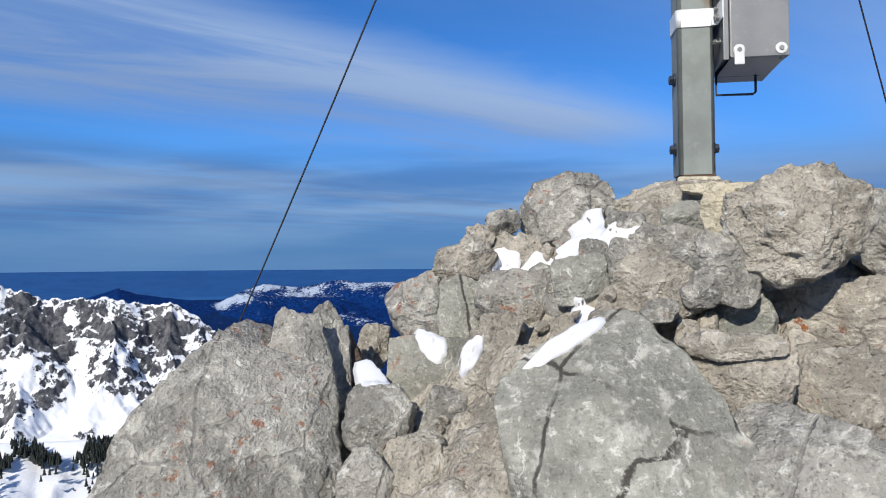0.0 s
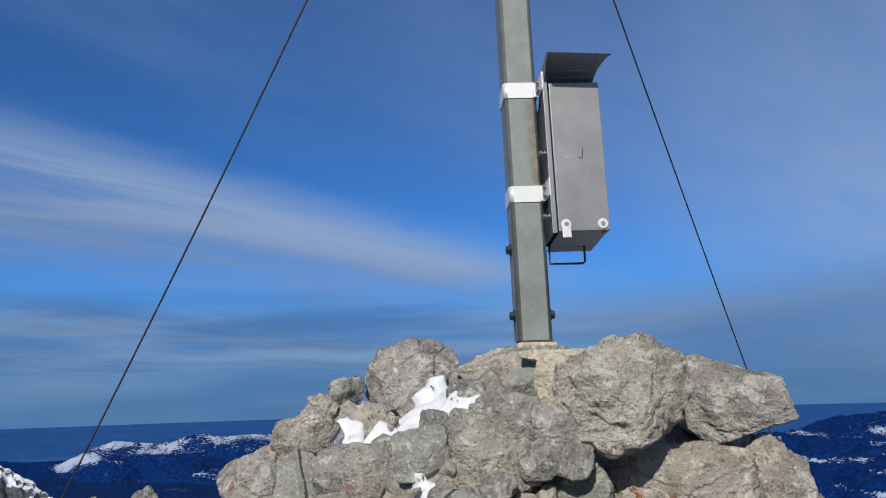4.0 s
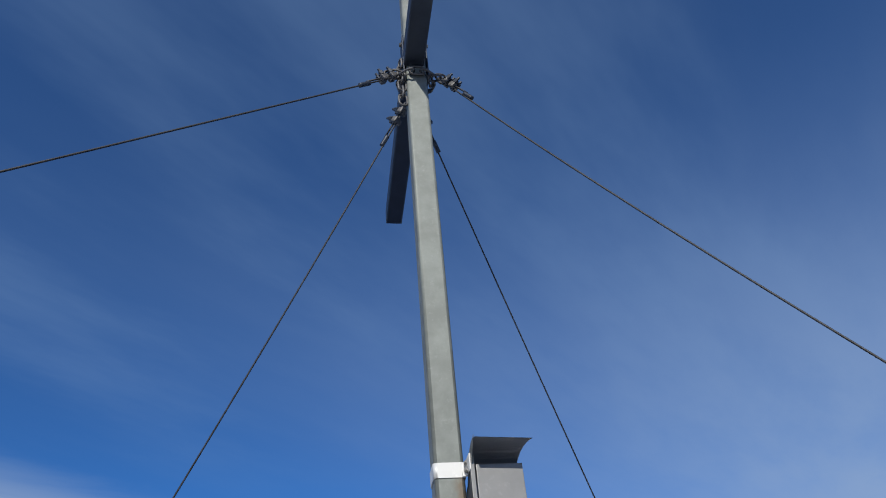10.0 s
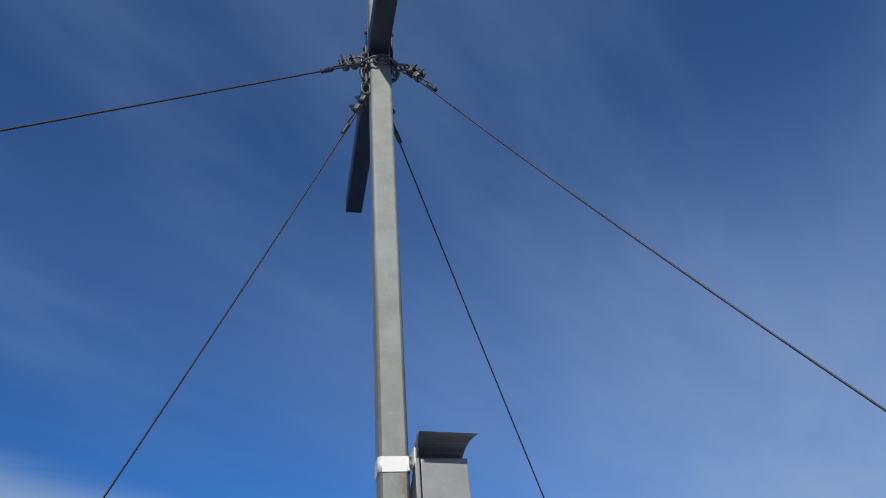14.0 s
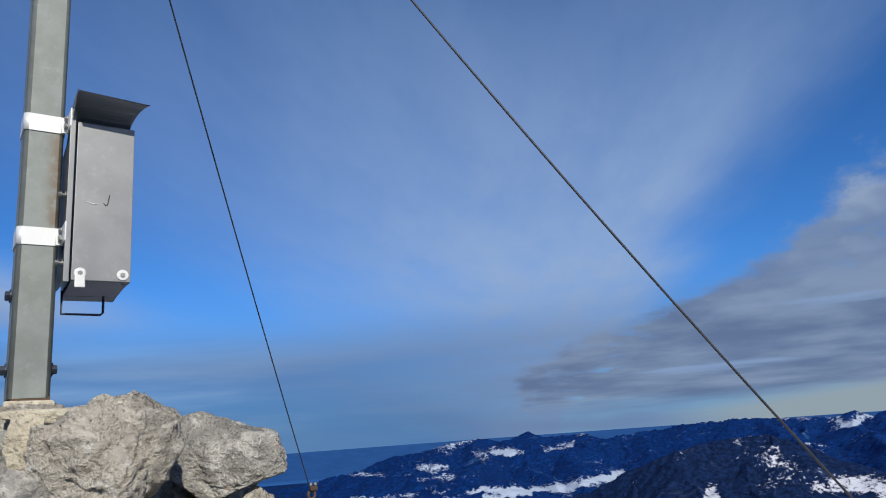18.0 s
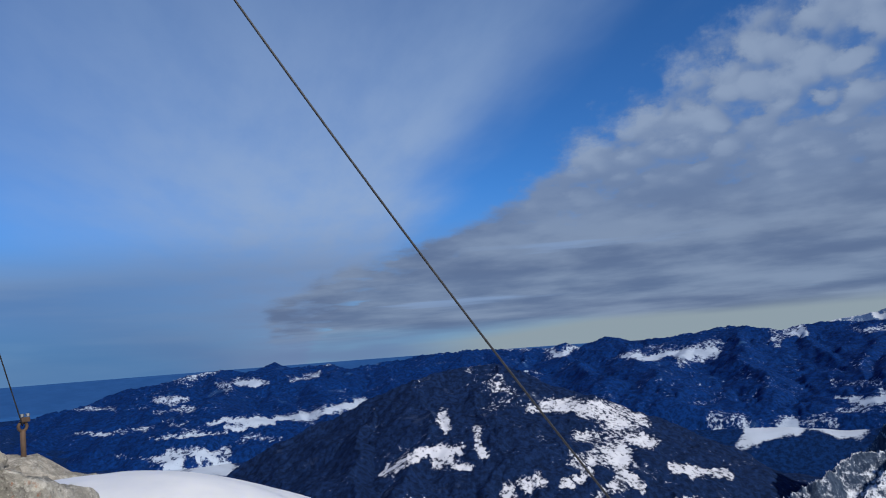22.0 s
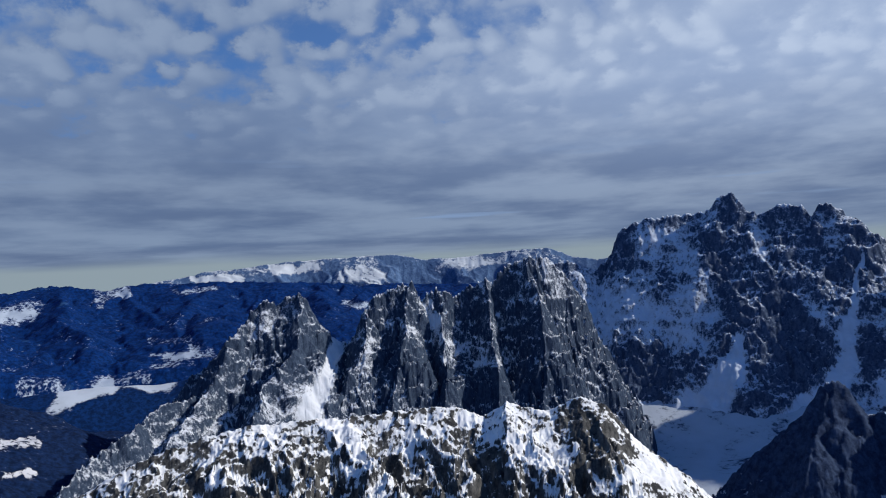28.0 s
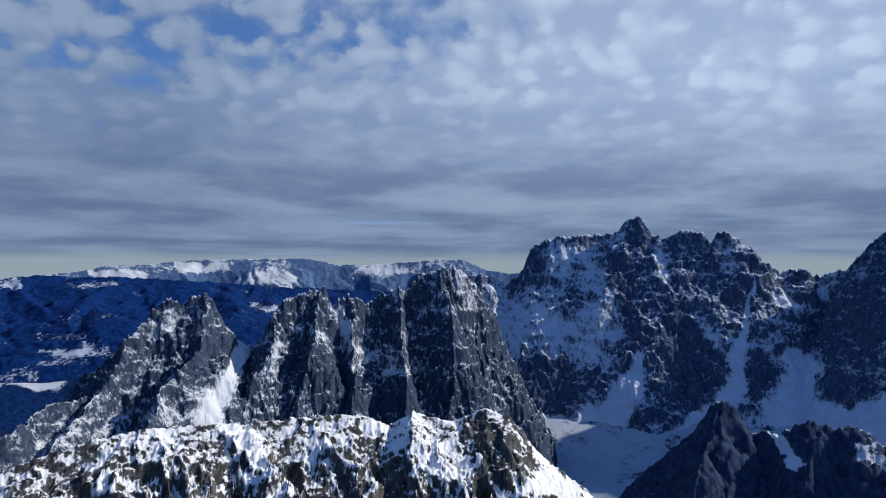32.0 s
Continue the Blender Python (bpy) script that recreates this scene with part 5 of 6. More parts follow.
block(-0.065, 2.026, -0.36, 0.075, 0.033, 0.067, -6, 18, 2, 77, SMOOTH_STONE, "broad smooth stone beside a snow pocket", 5, 0.05, ())
block(0.485, 1.848, -0.017, 0.054, 0.026, 0.054, 0, 20, -15, 78, GREY_STONE, "grey stone in the overhanging mass", 4, 0.06, ())
block(-0.565, 1.792, -0.423, 0.297, 0.131, 0.339, -36, 0, 17, 24, GREY_STONE, "large weathered boulder with rust-red lichen", 6, 0.09, ((-0.92, 0, 0.4, 0.62), (-0.68, 0, 0.73, 0.49), (-0.71, 0, 0.7, 0.47), (0.59, 0, 0.81, 1.12), (0.97, 0, 0.25, 1.01)))
block(-0.314, 1.939, -0.455, 0.082, 0.072, 0.336, -21, 0, 9, 25, GREY_STONE, "pointed tooth of a split boulder", 6, 0.09, ((-0.17, 0, 0.98, 0.95), (0.33, 0, 0.94, 1.0), (0.97, 0, 0.23, 0.96), (0.74, 0, -0.68, 0.77), (0.49, 0, -0.87, 0.67)))
block(-0.385, 1.90, -0.33, 0.10, 0.07, 0.19, -20, 6, 11, 57, GREY_STONE, "grey slab closing the top of a split boulder", 5, 0.08, ())
block(-0.269, 2.008, -0.383, 0.047, 0.023, 0.195, -9, 0, 8, 58, RUSTY_SHADED_STONE, "rust-brown rock face beside a cleft, darkened as if shaded", 5, 0.1, ((-0.26, 0, 0.97, 0.98), (0.19, 0, 0.98, 0.97), (0.28, 0, -0.96, 0.82)))
block(0.401, 2.261, 0.132, 0.143, 0.112, 0.127, 2, 0, -8, 1, GREY_STONE, "grey limestone block with a rounded pale top", 6, 0.07, ((-0.91, 0, 0.41, 0.94), (-0.34, 0, 0.94, 0.94), (0.81, 0, 0.59, 1.15)))
block(0.41, 1.914, -0.014, 0.038, 0.026, 0.066, -1, 0, -10, 8, GREY_STONE, "upright grey stone set in mortar", 4, 0.06, ((-0.18, 0, 0.98, 0.98), (0.35, 0, 0.94, 0.94), (0.27, 0, -0.96, 0.96), (-0.65, 0, -0.76, 0.76)))
block(0.51, 1.826, -0.038, 0.083, 0.028, 0.064, -2, 0, -14, 9, SMOOTH_STONE, "smooth flat greenish grey stone", 5, 0.05, ((-0.83, 0, 0.56, 0.64), (-0.37, 0, 0.93, 0.64), (0.57, 0, -0.82, 1.0), (-0.97, 0, -0.25, 1.05)))
block(0.855, 1.713, 0.067, 0.16, 0.117, 0.149, 1, 0, -25, 12, ROUGH_STONE, "large rough block on the crest of the heap", 6, 0.1, ((-0.53, 0, 0.85, 0.9), (0.67, 0, 0.75, 1.08), (0.88, 0, -0.48, 0.87), (0.4, 0, -0.92, 0.82), (-0.61, 0, -0.79, 0.94)))
block(1.256, 1.876, 0.041, 0.162, 0.115, 0.131, 0, 0, -32, 14, GREY_STONE, "overhanging block at the edge of the heap", 6, 0.12, ((-0.21, 0, 0.98, 1.08), (0.37, 0, 0.93, 0.75), (0.96, 0, 0.28, 0.87), (0.42, 0, -0.91, 0.7), (-0.78, 0, -0.62, 1.0)))
block(1.013, 1.763, -0.159, 0.192, 0.07, 0.102, -5, 0, -28, 15, LICHEN_STONE, "long pale block spotted with orange lichen", 6, 0.05, ((-0.31, 0, 0.95, 0.86), (0.25, 0, 0.97, 1.04), (0.78, 0, -0.62, 1.25)))
block(1.317, 1.798, -0.228, 0.092, 0.081, 0.187, -6, 0, -35, 16, ROUGH_STONE, "rough layered block at the edge of the heap", 6, 0.14, ((-0.4, 0, 0.92, 0.97), (0.5, 0, 0.87, 0.8), (0.79, 0, 0.61, 0.9)))
block(0.736, 1.807, -0.155, 0.113, 0.051, 0.104, -4, 0, -22, 17, SMOOTH_STONE, "greenish grey stone under an overhang", 5, 0.05, ((-0.31, 0, 0.95, 0.76), (0.7, 0, 0.72, 1.15), (0.26, 0, -0.96, 0.93), (-0.52, 0, -0.86, 0.92), (-0.91, 0, 0.42, 0.71)))
block(0.577, 1.804, -0.078, 0.216, 0.057, 0.105, -3, 0, -16, 18, ROUGH_STONE, "coarse cemented rock mass with an overhanging lip", 6, 0.09, ((-0.94, 0, 0.35, 0.65), (-0.6, 0, 0.8, 0.8), (0.4, 0, 0.92, 0.92), (0.84, 0, 0.54, 1.01), (0.77, 0, -0.63, 0.58), (0.79, 0, -0.61, 0.58), (-0.4, 0, -0.92, 1.16)))
block(0.279, 2.23, -0.115, 0.272, 0.097, 0.197, -3, 0, -5, 19, ROUGH_STONE, "coarse rubble and mortar between stones", 6, 0.1, ((-0.84, 0, 0.54, 1.12), (-0.24, 0, 0.97, 0.99), (0.3, 0, 0.95, 0.92), (0.52, 0, 0.85, 0.97), (0.91, 0, -0.42, 0.69), (0.64, 0, -0.76, 0.7), (-0.59, 0, -0.81, 0.87)))
block(0.16, 1.844, -0.31, 0.152, 0.06, 0.155, -8, 0, -5, 61, ROUGH_STONE, "rough mortar bank beside the great boulder", 6, 0.12, ((0.58, 0, -0.82, 0.22), (0.94, 0, -0.35, 0.03), (-0.72, 0, -0.69, 0.93), (-0.89, 0, 0.46, 0.75)))
block(0.647, 1.528, -0.267, 0.129, 0.048, 0.081, -8, 0, -23, 20, ROUGH_STONE, "beige block with a clean face", 5, 0.05, ((-0.26, 0, 0.97, 0.77), (0.94, 0, 0.35, 1.06), (0.81, 0, -0.59, 1.13), (-0.98, 0, -0.2, 0.87)))
block(0.368, 1.456, -0.358, 0.257, 0.088, 0.269, -39, 0, -14, 21, SMOOTH_STONE, "great smooth grey boulder crossed by fine cracks", 6, 0.035, ((0.24, 0, 0.97, 0.95), (0.72, 0, 0.7, 0.79), (0.87, 0, 0.49, 0.75), (-0.97, 0, -0.23, 0.95), (-0.69, 0, 0.72, 0.92), (-0.51, 0, 0.86, 0.89), (0.35, -0.9, 0.25, 0.86), (-0.5, -0.8, 0.2, 0.9), (0, -0.75, 0.66, 1.05)))
block(0.706, 1.298, -0.408, 0.2, 0.066, 0.149, -38, 0, -29, 22, GREY_STONE, "large grey boulder low on the heap", 6, 0.06, ((-0.35, 0, 0.94, 1.13), (0.53, 0, 0.85, 0.56), (0.69, 0, 0.73, 0.62)))
block(0.72, 2.144, 0.164, 0.186, 0.045, 0.066, 3, 0, -17, 42, ROUGH_STONE, "flat pale rock shelf beneath the cross", 5, 0.05, ((-0.81, 0, 0.59, 0.87), (0.92, 0, 0.38, 1.06), (0.98, 0, -0.2, 0.91), (0.73, 0, -0.69, 1.0), (-0.2, 0, -0.98, 0.89)))
block(0.688, 1.993, 0.114, 0.07, 0.018, 0.037, 2, 0, -17, 62, SMOOTH_STONE, "pale rounded stone below the pole foot", 4, 0.05, ((-0.34, 0, 0.94, 0.86), (0.51, 0, 0.86, 0.98), (-0.66, 0, -0.76, 1.07)))
block(0.690, 1.765, 0.099, 0.042, 0.03, 0.085, 2, 0, -19, 45, MORTAR, "pale yellow mortar seam below the pole", 5, 0.12, ((0.97, 0, -0.23, 0.74), (-0.85, 0, -0.53, 0.85), (-0.98, 0, 0.19, 0.98)))
block(0.80, 2.02, 0.188, 0.105, 0.05, 0.018, 6, 0, -18, 46, MORTAR, "cream mortar smeared over the rock shelf", 5, 0.14, ())
block(0.873, 1.557, -0.278, 0.127, 0.048, 0.081, -9, 0, -27, 63, ROUGH_STONE, "rough low block under the lichened stone", 6, 0.1, ((0.92, 0, 0.39, 0.73), (0.98, 0, -0.21, 1.08)))
block(0.618, 1.513, -0.197, 0.122, 0.023, 0.038, -7, 0, -20, 64, ROUGH_STONE, "rubble shelf in the shade of the overhang", 5, 0.2, ((-0.18, 0, 0.98, 0.84), (0.39, 0, -0.92, 0.7), (-0.97, 0, -0.24, 0.81)))
block(0.192, 2.239, 0.106, 0.063, 0.042, 0.043, 1, -10, -3, 2, GREY_STONE, "small brownish grey stone on the crest", 4, 0.1, ())
block(0.126, 2.201, 0.063, 0.049, 0.036, 0.037, 0, 0, -1, 3, ROUGH_STONE, "small rough beige limestone lump", 4, 0.1, ())
block(0.463, 2.113, 0.117, 0.038, 0.031, 0.032, 1, 0, -11, 4, GREY_STONE, "small pointed stone rising from snow", 4, 0.1, ())
block(0.512, 1.978, 0.074, 0.051, 0.043, 0.044, 1, 10, -13, 5, GREY_STONE, "rounded grey stone beside snow", 4, 0.1, ())
block(0.552, 1.907, 0.047, 0.055, 0.045, 0.046, 0, 10, -14, 6, GREY_STONE, "angular grey stone beside snow", 4, 0.1, ())
block(0.386, 2.172, 0.036, 0.045, 0.044, 0.047, 0, 0, -8, 7, GREY_STONE, "small squarish grey stone", 4, 0.1, ())
block(0.325, 1.93, -0.145, 0.048, 0.042, 0.053, -3, 15, -8, 10, GREY_STONE, "grey stone beside a snow patch", 4, 0.1, ())
block(0.687, 1.984, 0.109, 0.072, 0.04, 0.046, 1, 0, -17, 11, SMOOTH_STONE, "pale rounded stone beside yellow mortar", 5, 0.1, ())
block(0.683, 1.759, -0.031, 0.112, 0.061, 0.078, -1, 20, -19, 13, GREY_STONE, "grey stone under the crest block", 5, 0.1, ())
block(0.894, 1.55, -0.342, 0.151, 0.089, 0.129, -6, 0, -30, 23, ROUGH_STONE, "rough speckled beige limestone block", 5, 0.1, ())
block(-0.147, 1.802, -0.423, 0.093, 0.073, 0.093, -8, 4, 5, 26, GREY_STONE, "grey block with a snow pocket above it", 5, 0.1, ())
block(-0.059, 2.166, -0.164, 0.104, 0.07, 0.102, -3, -24, 2, 27, GREY_STONE, "dark grey slab leaning on the heap", 5, 0.1, ())
block(-0.005, 2.051, -0.344, 0.163, 0.076, 0.129, -6, 12, 0, 28, SMOOTH_STONE, "broad smooth grey slab", 5, 0.1, ())
block(0.089, 2.127, -0.172, 0.116, 0.063, 0.107, -3, 18, -2, 29, SMOOTH_STONE, "smooth greenish slab set in rubble", 5, 0.1, ())
block(0.249, 1.992, -0.143, 0.142, 0.052, 0.105, -2, 0, -7, 30, GREY_STONE, "dark rough grey slab", 5, 0.1, ())
block(-0.174, 1.647, -0.532, 0.066, 0.052, 0.09, -11, 0, 6, 31, GREY_STONE, "pale grey stone in a dark cleft", 5, 0.1, ())
block(-0.053, 1.667, -0.516, 0.081, 0.064, 0.101, -10, -14, 2, 32, ROUGH_STONE, "rough brown-grey stone with sharp edges", 5, 0.1, ())
block(0.078, 1.722, -0.548, 0.095, 0.074, 0.104, -11, -18, -3, 33, GREY_STONE, "narrow upright slab of grey stone", 5, 0.1, ())
block(0.028, 1.823, -0.396, 0.068, 0.041, 0.053, -7, 20, -1, 34, GREY_STONE, "small broken grey limestone piece", 4, 0.1, ())
block(-0.03, 1.826, -0.425, 0.06, 0.041, 0.053, -8, 10, 1, 35, GREY_STONE, "small dark grey limestone piece", 4, 0.1, ())
block(0.109, 1.732, -0.435, 0.043, 0.031, 0.04, -8, 0, -4, 36, ROUGH_STONE, "small rough stone in a crack", 4, 0.1, ())
block(-0.214, 2.295, -0.289, 0.051, 0.045, 0.084, -4, 0, 5, 37, ROUGH_STONE, "dark rough stone in a cleft", 5, 0.1, ())
block(0.058, 1.763, -0.435, 0.04, 0.036, 0.04, -8, 0, -2, 38, ROUGH_STONE, "small rough beige rubble stone", 4, 0.1, ())
block(0.123, 1.836, -0.291, 0.038, 0.022, 0.068, -5, 8, -4, 39, GREY_STONE, "narrow upright slab of grey stone", 4, 0.1, ())
block(1.50, 1.79, -0.475, 0.20, 0.144, 0.209, -6, 24, -40, 40, GREY_STONE, "sloping grey slab beside the snow", 5, 0.1, ())
block(0.204, 1.72, -0.32, 0.078, 0.046, 0.099, -6, -30, -7, 41, ROUGH_STONE, "rough rubble under the slab", 5, 0.1, ())
block(0.071, 2.15, -0.024, 0.095, 0.051, 0.065, -1, -20, 0, 43, ROUGH_STONE, "rough lumpy rock on the shoulder", 5, 0.1, ())
block(0.628, 1.874, 0.031, 0.059, 0.037, 0.047, 0, 10, -17, 48, GREY_STONE, "small wedge of grey limestone in mortar", 4, 0.1, ())
block(0.258, 2.214, -0.043, 0.115, 0.041, 0.07, -1, -10, -5, 50, GREY_STONE, "dark grey stone set in rubble", 5, 0.1, ())
block(0.087, 2.153, -0.02, 0.061, 0.041, 0.052, -1, -15, 0, 51, ROUGH_STONE, "knobbly beige rock on the shoulder", 4, 0.2, ())
block(0.203, 1.744, -0.311, 0.039, 0.023, 0.057, -6, -30, -7, 52, GREY_STONE, "small grey stone wedged in a gap", 4, 0.1, ())
block(1.263, 1.732, -0.311, 0.076, 0.047, 0.068, -6, 10, -35, 53, ROUGH_STONE, "rough low block beside the snow", 5, 0.1, ())


# ---- the summit cross ----
CROSS = pose(0.785, 2.193, 0.245, 0.65, -0.55, -7.75)
POLE = 0.108


def hollow(width, depth, length, wall=0.006, round_off=0.008):
    """A square steel tube along z, open at its ends."""
    bm = bmesh.new()
    outer, inner = [], []

    def ring(w, d, r, z):
        out = []
        for cx, cy, a0 in ((w / 2 - r, d / 2 - r, 0), (-w / 2 + r, d / 2 - r, 90), (-w / 2 + r, -d / 2 + r, 180), (w / 2 - r, -d / 2 + r, 270)):
            for i in range(5):
                a = radians(a0 + i * 22.5)
                out.append(bm.verts.new((cx + r * math.cos(a), cy + r * math.sin(a), z)))
        return out

    o0, o1 = ring(width, depth, round_off, 0), ring(width, depth, round_off, length)
    i0, i1 = ring(width - 2 * wall, depth - 2 * wall, round_off * 0.6, 0), ring(width - 2 * wall, depth - 2 * wall, round_off * 0.6, length)
    n = len(o0)
    for s in range(n):
        q = (s + 1) % n
        bm.faces.new((o0[s], o0[q], o1[q], o1[s])).smooth = s % 5 != 4
        bm.faces.new((i0[q], i0[s], i1[s], i1[q])).smooth = True
        bm.faces.new((o0[q], o0[s], i0[s], i0[q]))
        bm.faces.new((o1[s], o1[q], i1[q], i1[s]))
    return bm


def hex_bolt(size, length, axis):
    head = rod(size, size * 0.8, 6, (0, 0, 0), "z", size * 0.1)
    shank = rod(size * 0.5, length, 10, (0, 0, -length / 2))
    washer = rod(size * 1.35, size * 0.25, 16, (0, 0, -size * 0.5))
    bm = merged(head, shank, washer)
    turn = {"-x": Matrix.Rotation(-math.pi / 2, 4, "Y"), "+x": Matrix.Rotation(math.pi / 2, 4, "Y"), "-y": Matrix.Rotation(math.pi / 2, 4, "X"), "+z": Matrix()}[axis]
    bmesh.ops.transform(bm, matrix=turn, verts=bm.verts)
    return bm


def moved(bm, at):
    bmesh.ops.translate(bm, vec=at, verts=bm.verts)
    return bm


def make_cross():
    cross = thing("summit_cross", "tall galvanised square-tube summit cross set in mortar", "summit cross", CROSS)
    part("pole", hollow(POLE, POLE, 4.44, 0.006, 0.013), GALVANISED, cross, "grey galvanised square steel tube")
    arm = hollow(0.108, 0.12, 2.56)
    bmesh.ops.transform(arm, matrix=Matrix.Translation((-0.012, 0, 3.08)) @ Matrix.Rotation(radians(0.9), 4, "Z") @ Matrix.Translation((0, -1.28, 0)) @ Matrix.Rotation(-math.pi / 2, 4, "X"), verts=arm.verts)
    # Shade under the beam is put into its colour on every side.
    part("crossbeam", arm, DARK_SHADED_STEEL, cross, "horizontal steel beam coloured as dark as its shaded underside")
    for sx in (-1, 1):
        plate = part("bracket", box(0.007, 0.10, 0.33, (sx * 0.0635, -0.004, 3.115), 0.002), DARK_SHADED_STEEL, cross, "dark bolted steel side plate")
        for z in (2.985, 3.235):
            part("bolt", moved(hex_bolt(0.012, 0.018, "-x" if sx < 0 else "+x"), (sx * 0.075, -0.02, z)), CHAIN_STEEL, plate)
    for z in (0.082, 0.297):
        for sx in (-1, 1):
            if sx < 0 or z < 0.1:
                part("bolt", moved(hex_bolt(0.015, 0.02, "-x" if sx < 0 else "+x"), (sx * (POLE / 2 + 0.012), -0.008, z)), DARK_SHADED_STEEL, cross, "black hexagonal bolt head")
    part("foot_plate", box(0.10, 0.10, 0.014, (0.004, -0.002, -0.004), 0.002), RUST, cross, "rusty edge of the pole foot")
    seat = box(0.128, 0.132, 0.026, (0.008, -0.006, -0.02), 0.012, 3)
    for v in seat.verts:
        v.co.x += 0.012 * math.sin(40 * v.co.y)
        v.co.y += 0.012 * math.sin(33 * v.co.x)
    part("mortar_collar", seat, MORTAR, cross, "pale yellow mortar collar")
    return cross


def make_bands():
    """Two pale clamps that hold the box to the pole."""
    for z in (0.444, 0.803):
        m = CROSS @ Matrix.Translation((0, 0, z))
        band = thing("pipe_clamp", "pale steel band clamp round the pole", "clamp", m, "clamps on the pole")
        strap = hollow(POLE + 0.007, POLE + 0.007, 0.054, 0.0035, 0.014)
        part("strap", strap, BAND_STEEL, band)
        part("ear", box(0.022, 0.004, 0.05, (POLE / 2 + 0.002, -POLE / 2 - 0.004, 0.027), 0.0015), BAND_STEEL, band)
        tab = box(0.004, 0.072, 0.058, (0.0615, -0.094, 0.031), 0.0015)
        part("tab", tab, BAND_STEEL, band)
        for dy, dz in ((-0.075, 0.044), (-0.088, 0.012), (-0.072, 0.022)):
            part("bolt", moved(hex_bolt(0.0075, 0.02, "-x"), (0.052, dy, dz)), ZINC, band, "small zinc bolt")


def make_register_box():
    """A steel housing with a flared hood; its front panel stands clear of the side plate."""
    reg = thing("register_box", "brushed steel summit register box bolted beside the pole", "metal box", CROSS @ Matrix.Translation((0.163, 0, 0.329)))
    w, hgt, t = 0.162, 0.494, 0.004
    y0, y1 = -0.123, 0.12
    d = y1 - y0
    body = merged(box(t, d - 0.02, hgt - 0.02, (-w / 2 + 0.006, (y0 + y1) / 2 + 0.01, hgt / 2), 0.001), box(t, d - 0.006, hgt, (w / 2 - t / 2, (y0 + y1) / 2 + 0.003, hgt / 2), 0.001),
                  box(w - 2 * t, t, hgt, (0, y1 - t / 2, hgt / 2), 0.001))
    part("body", body, STAINLESS, reg)
    floor = box(w - 0.008, d - 0.012, t, (0, (y0 + y1) / 2 + 0.004, 0.0), 0.001)
    bmesh.ops.transform(floor, matrix=Matrix.Translation((0, y0, 0.004)) @ Matrix.Rotation(radians(-5.0), 4, "X") @ Matrix.Translation((0, -y0, 0)), verts=floor.verts)
    part("underside", floor, HOOD_STEEL, reg, "shaded steel underside")
    panel = merged(box(w, 0.004, hgt, (0, y0, hgt / 2), 0.0018), box(0.003, 0.016, hgt - 0.004, (w / 2 - 0.0016, y0 + 0.009, hgt / 2), 0.001), box(w - 0.006, 0.014, 0.003, (0, y0 + 0.008, 0.0016), 0.001))
    part("front_panel", panel, STAINLESS, reg, "scratched brushed steel front panel")
    # rain hood: a bent sheet that flares forwards
    bm = bmesh.new()
    rows = []
    for i in range(16):
        a = i / 15
        y = y0 + 0.11 - 0.214 * a
        z = hgt - 0.035 + 0.105 * (1 - (1 - a) ** 1.9) - 0.012 * a * a
        rows.append([bm.verts.new((-w / 2 - 0.016, y, z)), bm.verts.new((w / 2 - 0.010 + 0.034 * a ** 2.2, y, z - 0.010 * a))])
    for a, b in zip(rows, rows[1:]):
        bm.faces.new((a[0], a[1], b[1], b[0])).smooth = True
    bmesh.ops.solidify(bm, geom=bm.faces[:], thickness=0.003)
    part("hood", bm, HOOD_STEEL, reg, "flared steel rain hood")
    cheek = bmesh.new()
    pts = [(y0 - 0.006, 0.004), (y0 - 0.006, hgt), (y0 - 0.098, hgt + 0.068), (y0 - 0.085, hgt + 0.070), (y0 - 0.03, hgt + 0.066), (y0 + 0.025, hgt + 0.05), (y0 + 0.06, hgt + 0.02), (y0 + 0.075, hgt - 0.03), (y0 + 0.16, hgt - 0.05), (y1, hgt - 0.06), (y1, 0.0), (y0 + 0.08, -0.006)]
    cheek.faces.new([cheek.verts.new((-w / 2 - 0.016, y, z)) for y, z in pts])
    bmesh.ops.solidify(cheek, geom=cheek.faces[:], thickness=0.003)
    bmesh.ops.triangulate(cheek, faces=[f for f in cheek.faces if len(f.verts) > 4])
    part("flange", box(0.015, 0.004, hgt + 0.045, (-w / 2 - 0.0135, y0 - 0.004, hgt / 2 + 0.016), 0.0016), STAINLESS, reg, "bright folded steel edge")
    part("side_plate", cheek, HOOD_STEEL, reg, "long steel side plate with a rounded top")
    for sx in (-1, 1):
        screw = part("screw", moved(hex_bolt(0.0075, 0.01, "-y"), (sx * 0.058, y0 - 0.006, 0.021)), ZINC, reg, "zinc screw with a wide washer")
        part("washer", rod(0.0165, 0.003, 20, (sx * 0.058, y0 - 0.004, 0.021), "y", 0.0008), BAND_STEEL, screw)
    part("hasp", box(0.028, 0.004, 0.052, (-0.058, y0 - 0.006, 0.004), 0.003), BAND_STEEL, reg, "small pale steel hasp")
    for z in (0.058, 0.269):
        stud = part("bolt", moved(hex_bolt(0.008, 0.03, "-x"), (-w / 2 - 0.036, -0.083, z)), ZINC, reg, "zinc bolt")
        part("washer", rod(0.011, 0.003, 16, (-w / 2 - 0.021, -0.083, z), "x", 0.0006), ZINC, stud)
    part("rivet", rod(0.004, 0.005, 12, (w / 2 - 0.016, y0 + 0.025, -0.002), "z"), ZINC, reg)
    loop = [(-w / 2, 0.05, 0.0), (-w / 2, 0.05, -0.072), (w / 2 - 0.052, 0.05, -0.073), (w / 2 - 0.044, 0.05, -0.066), (w / 2 - 0.044, 0.05, 0.0)]
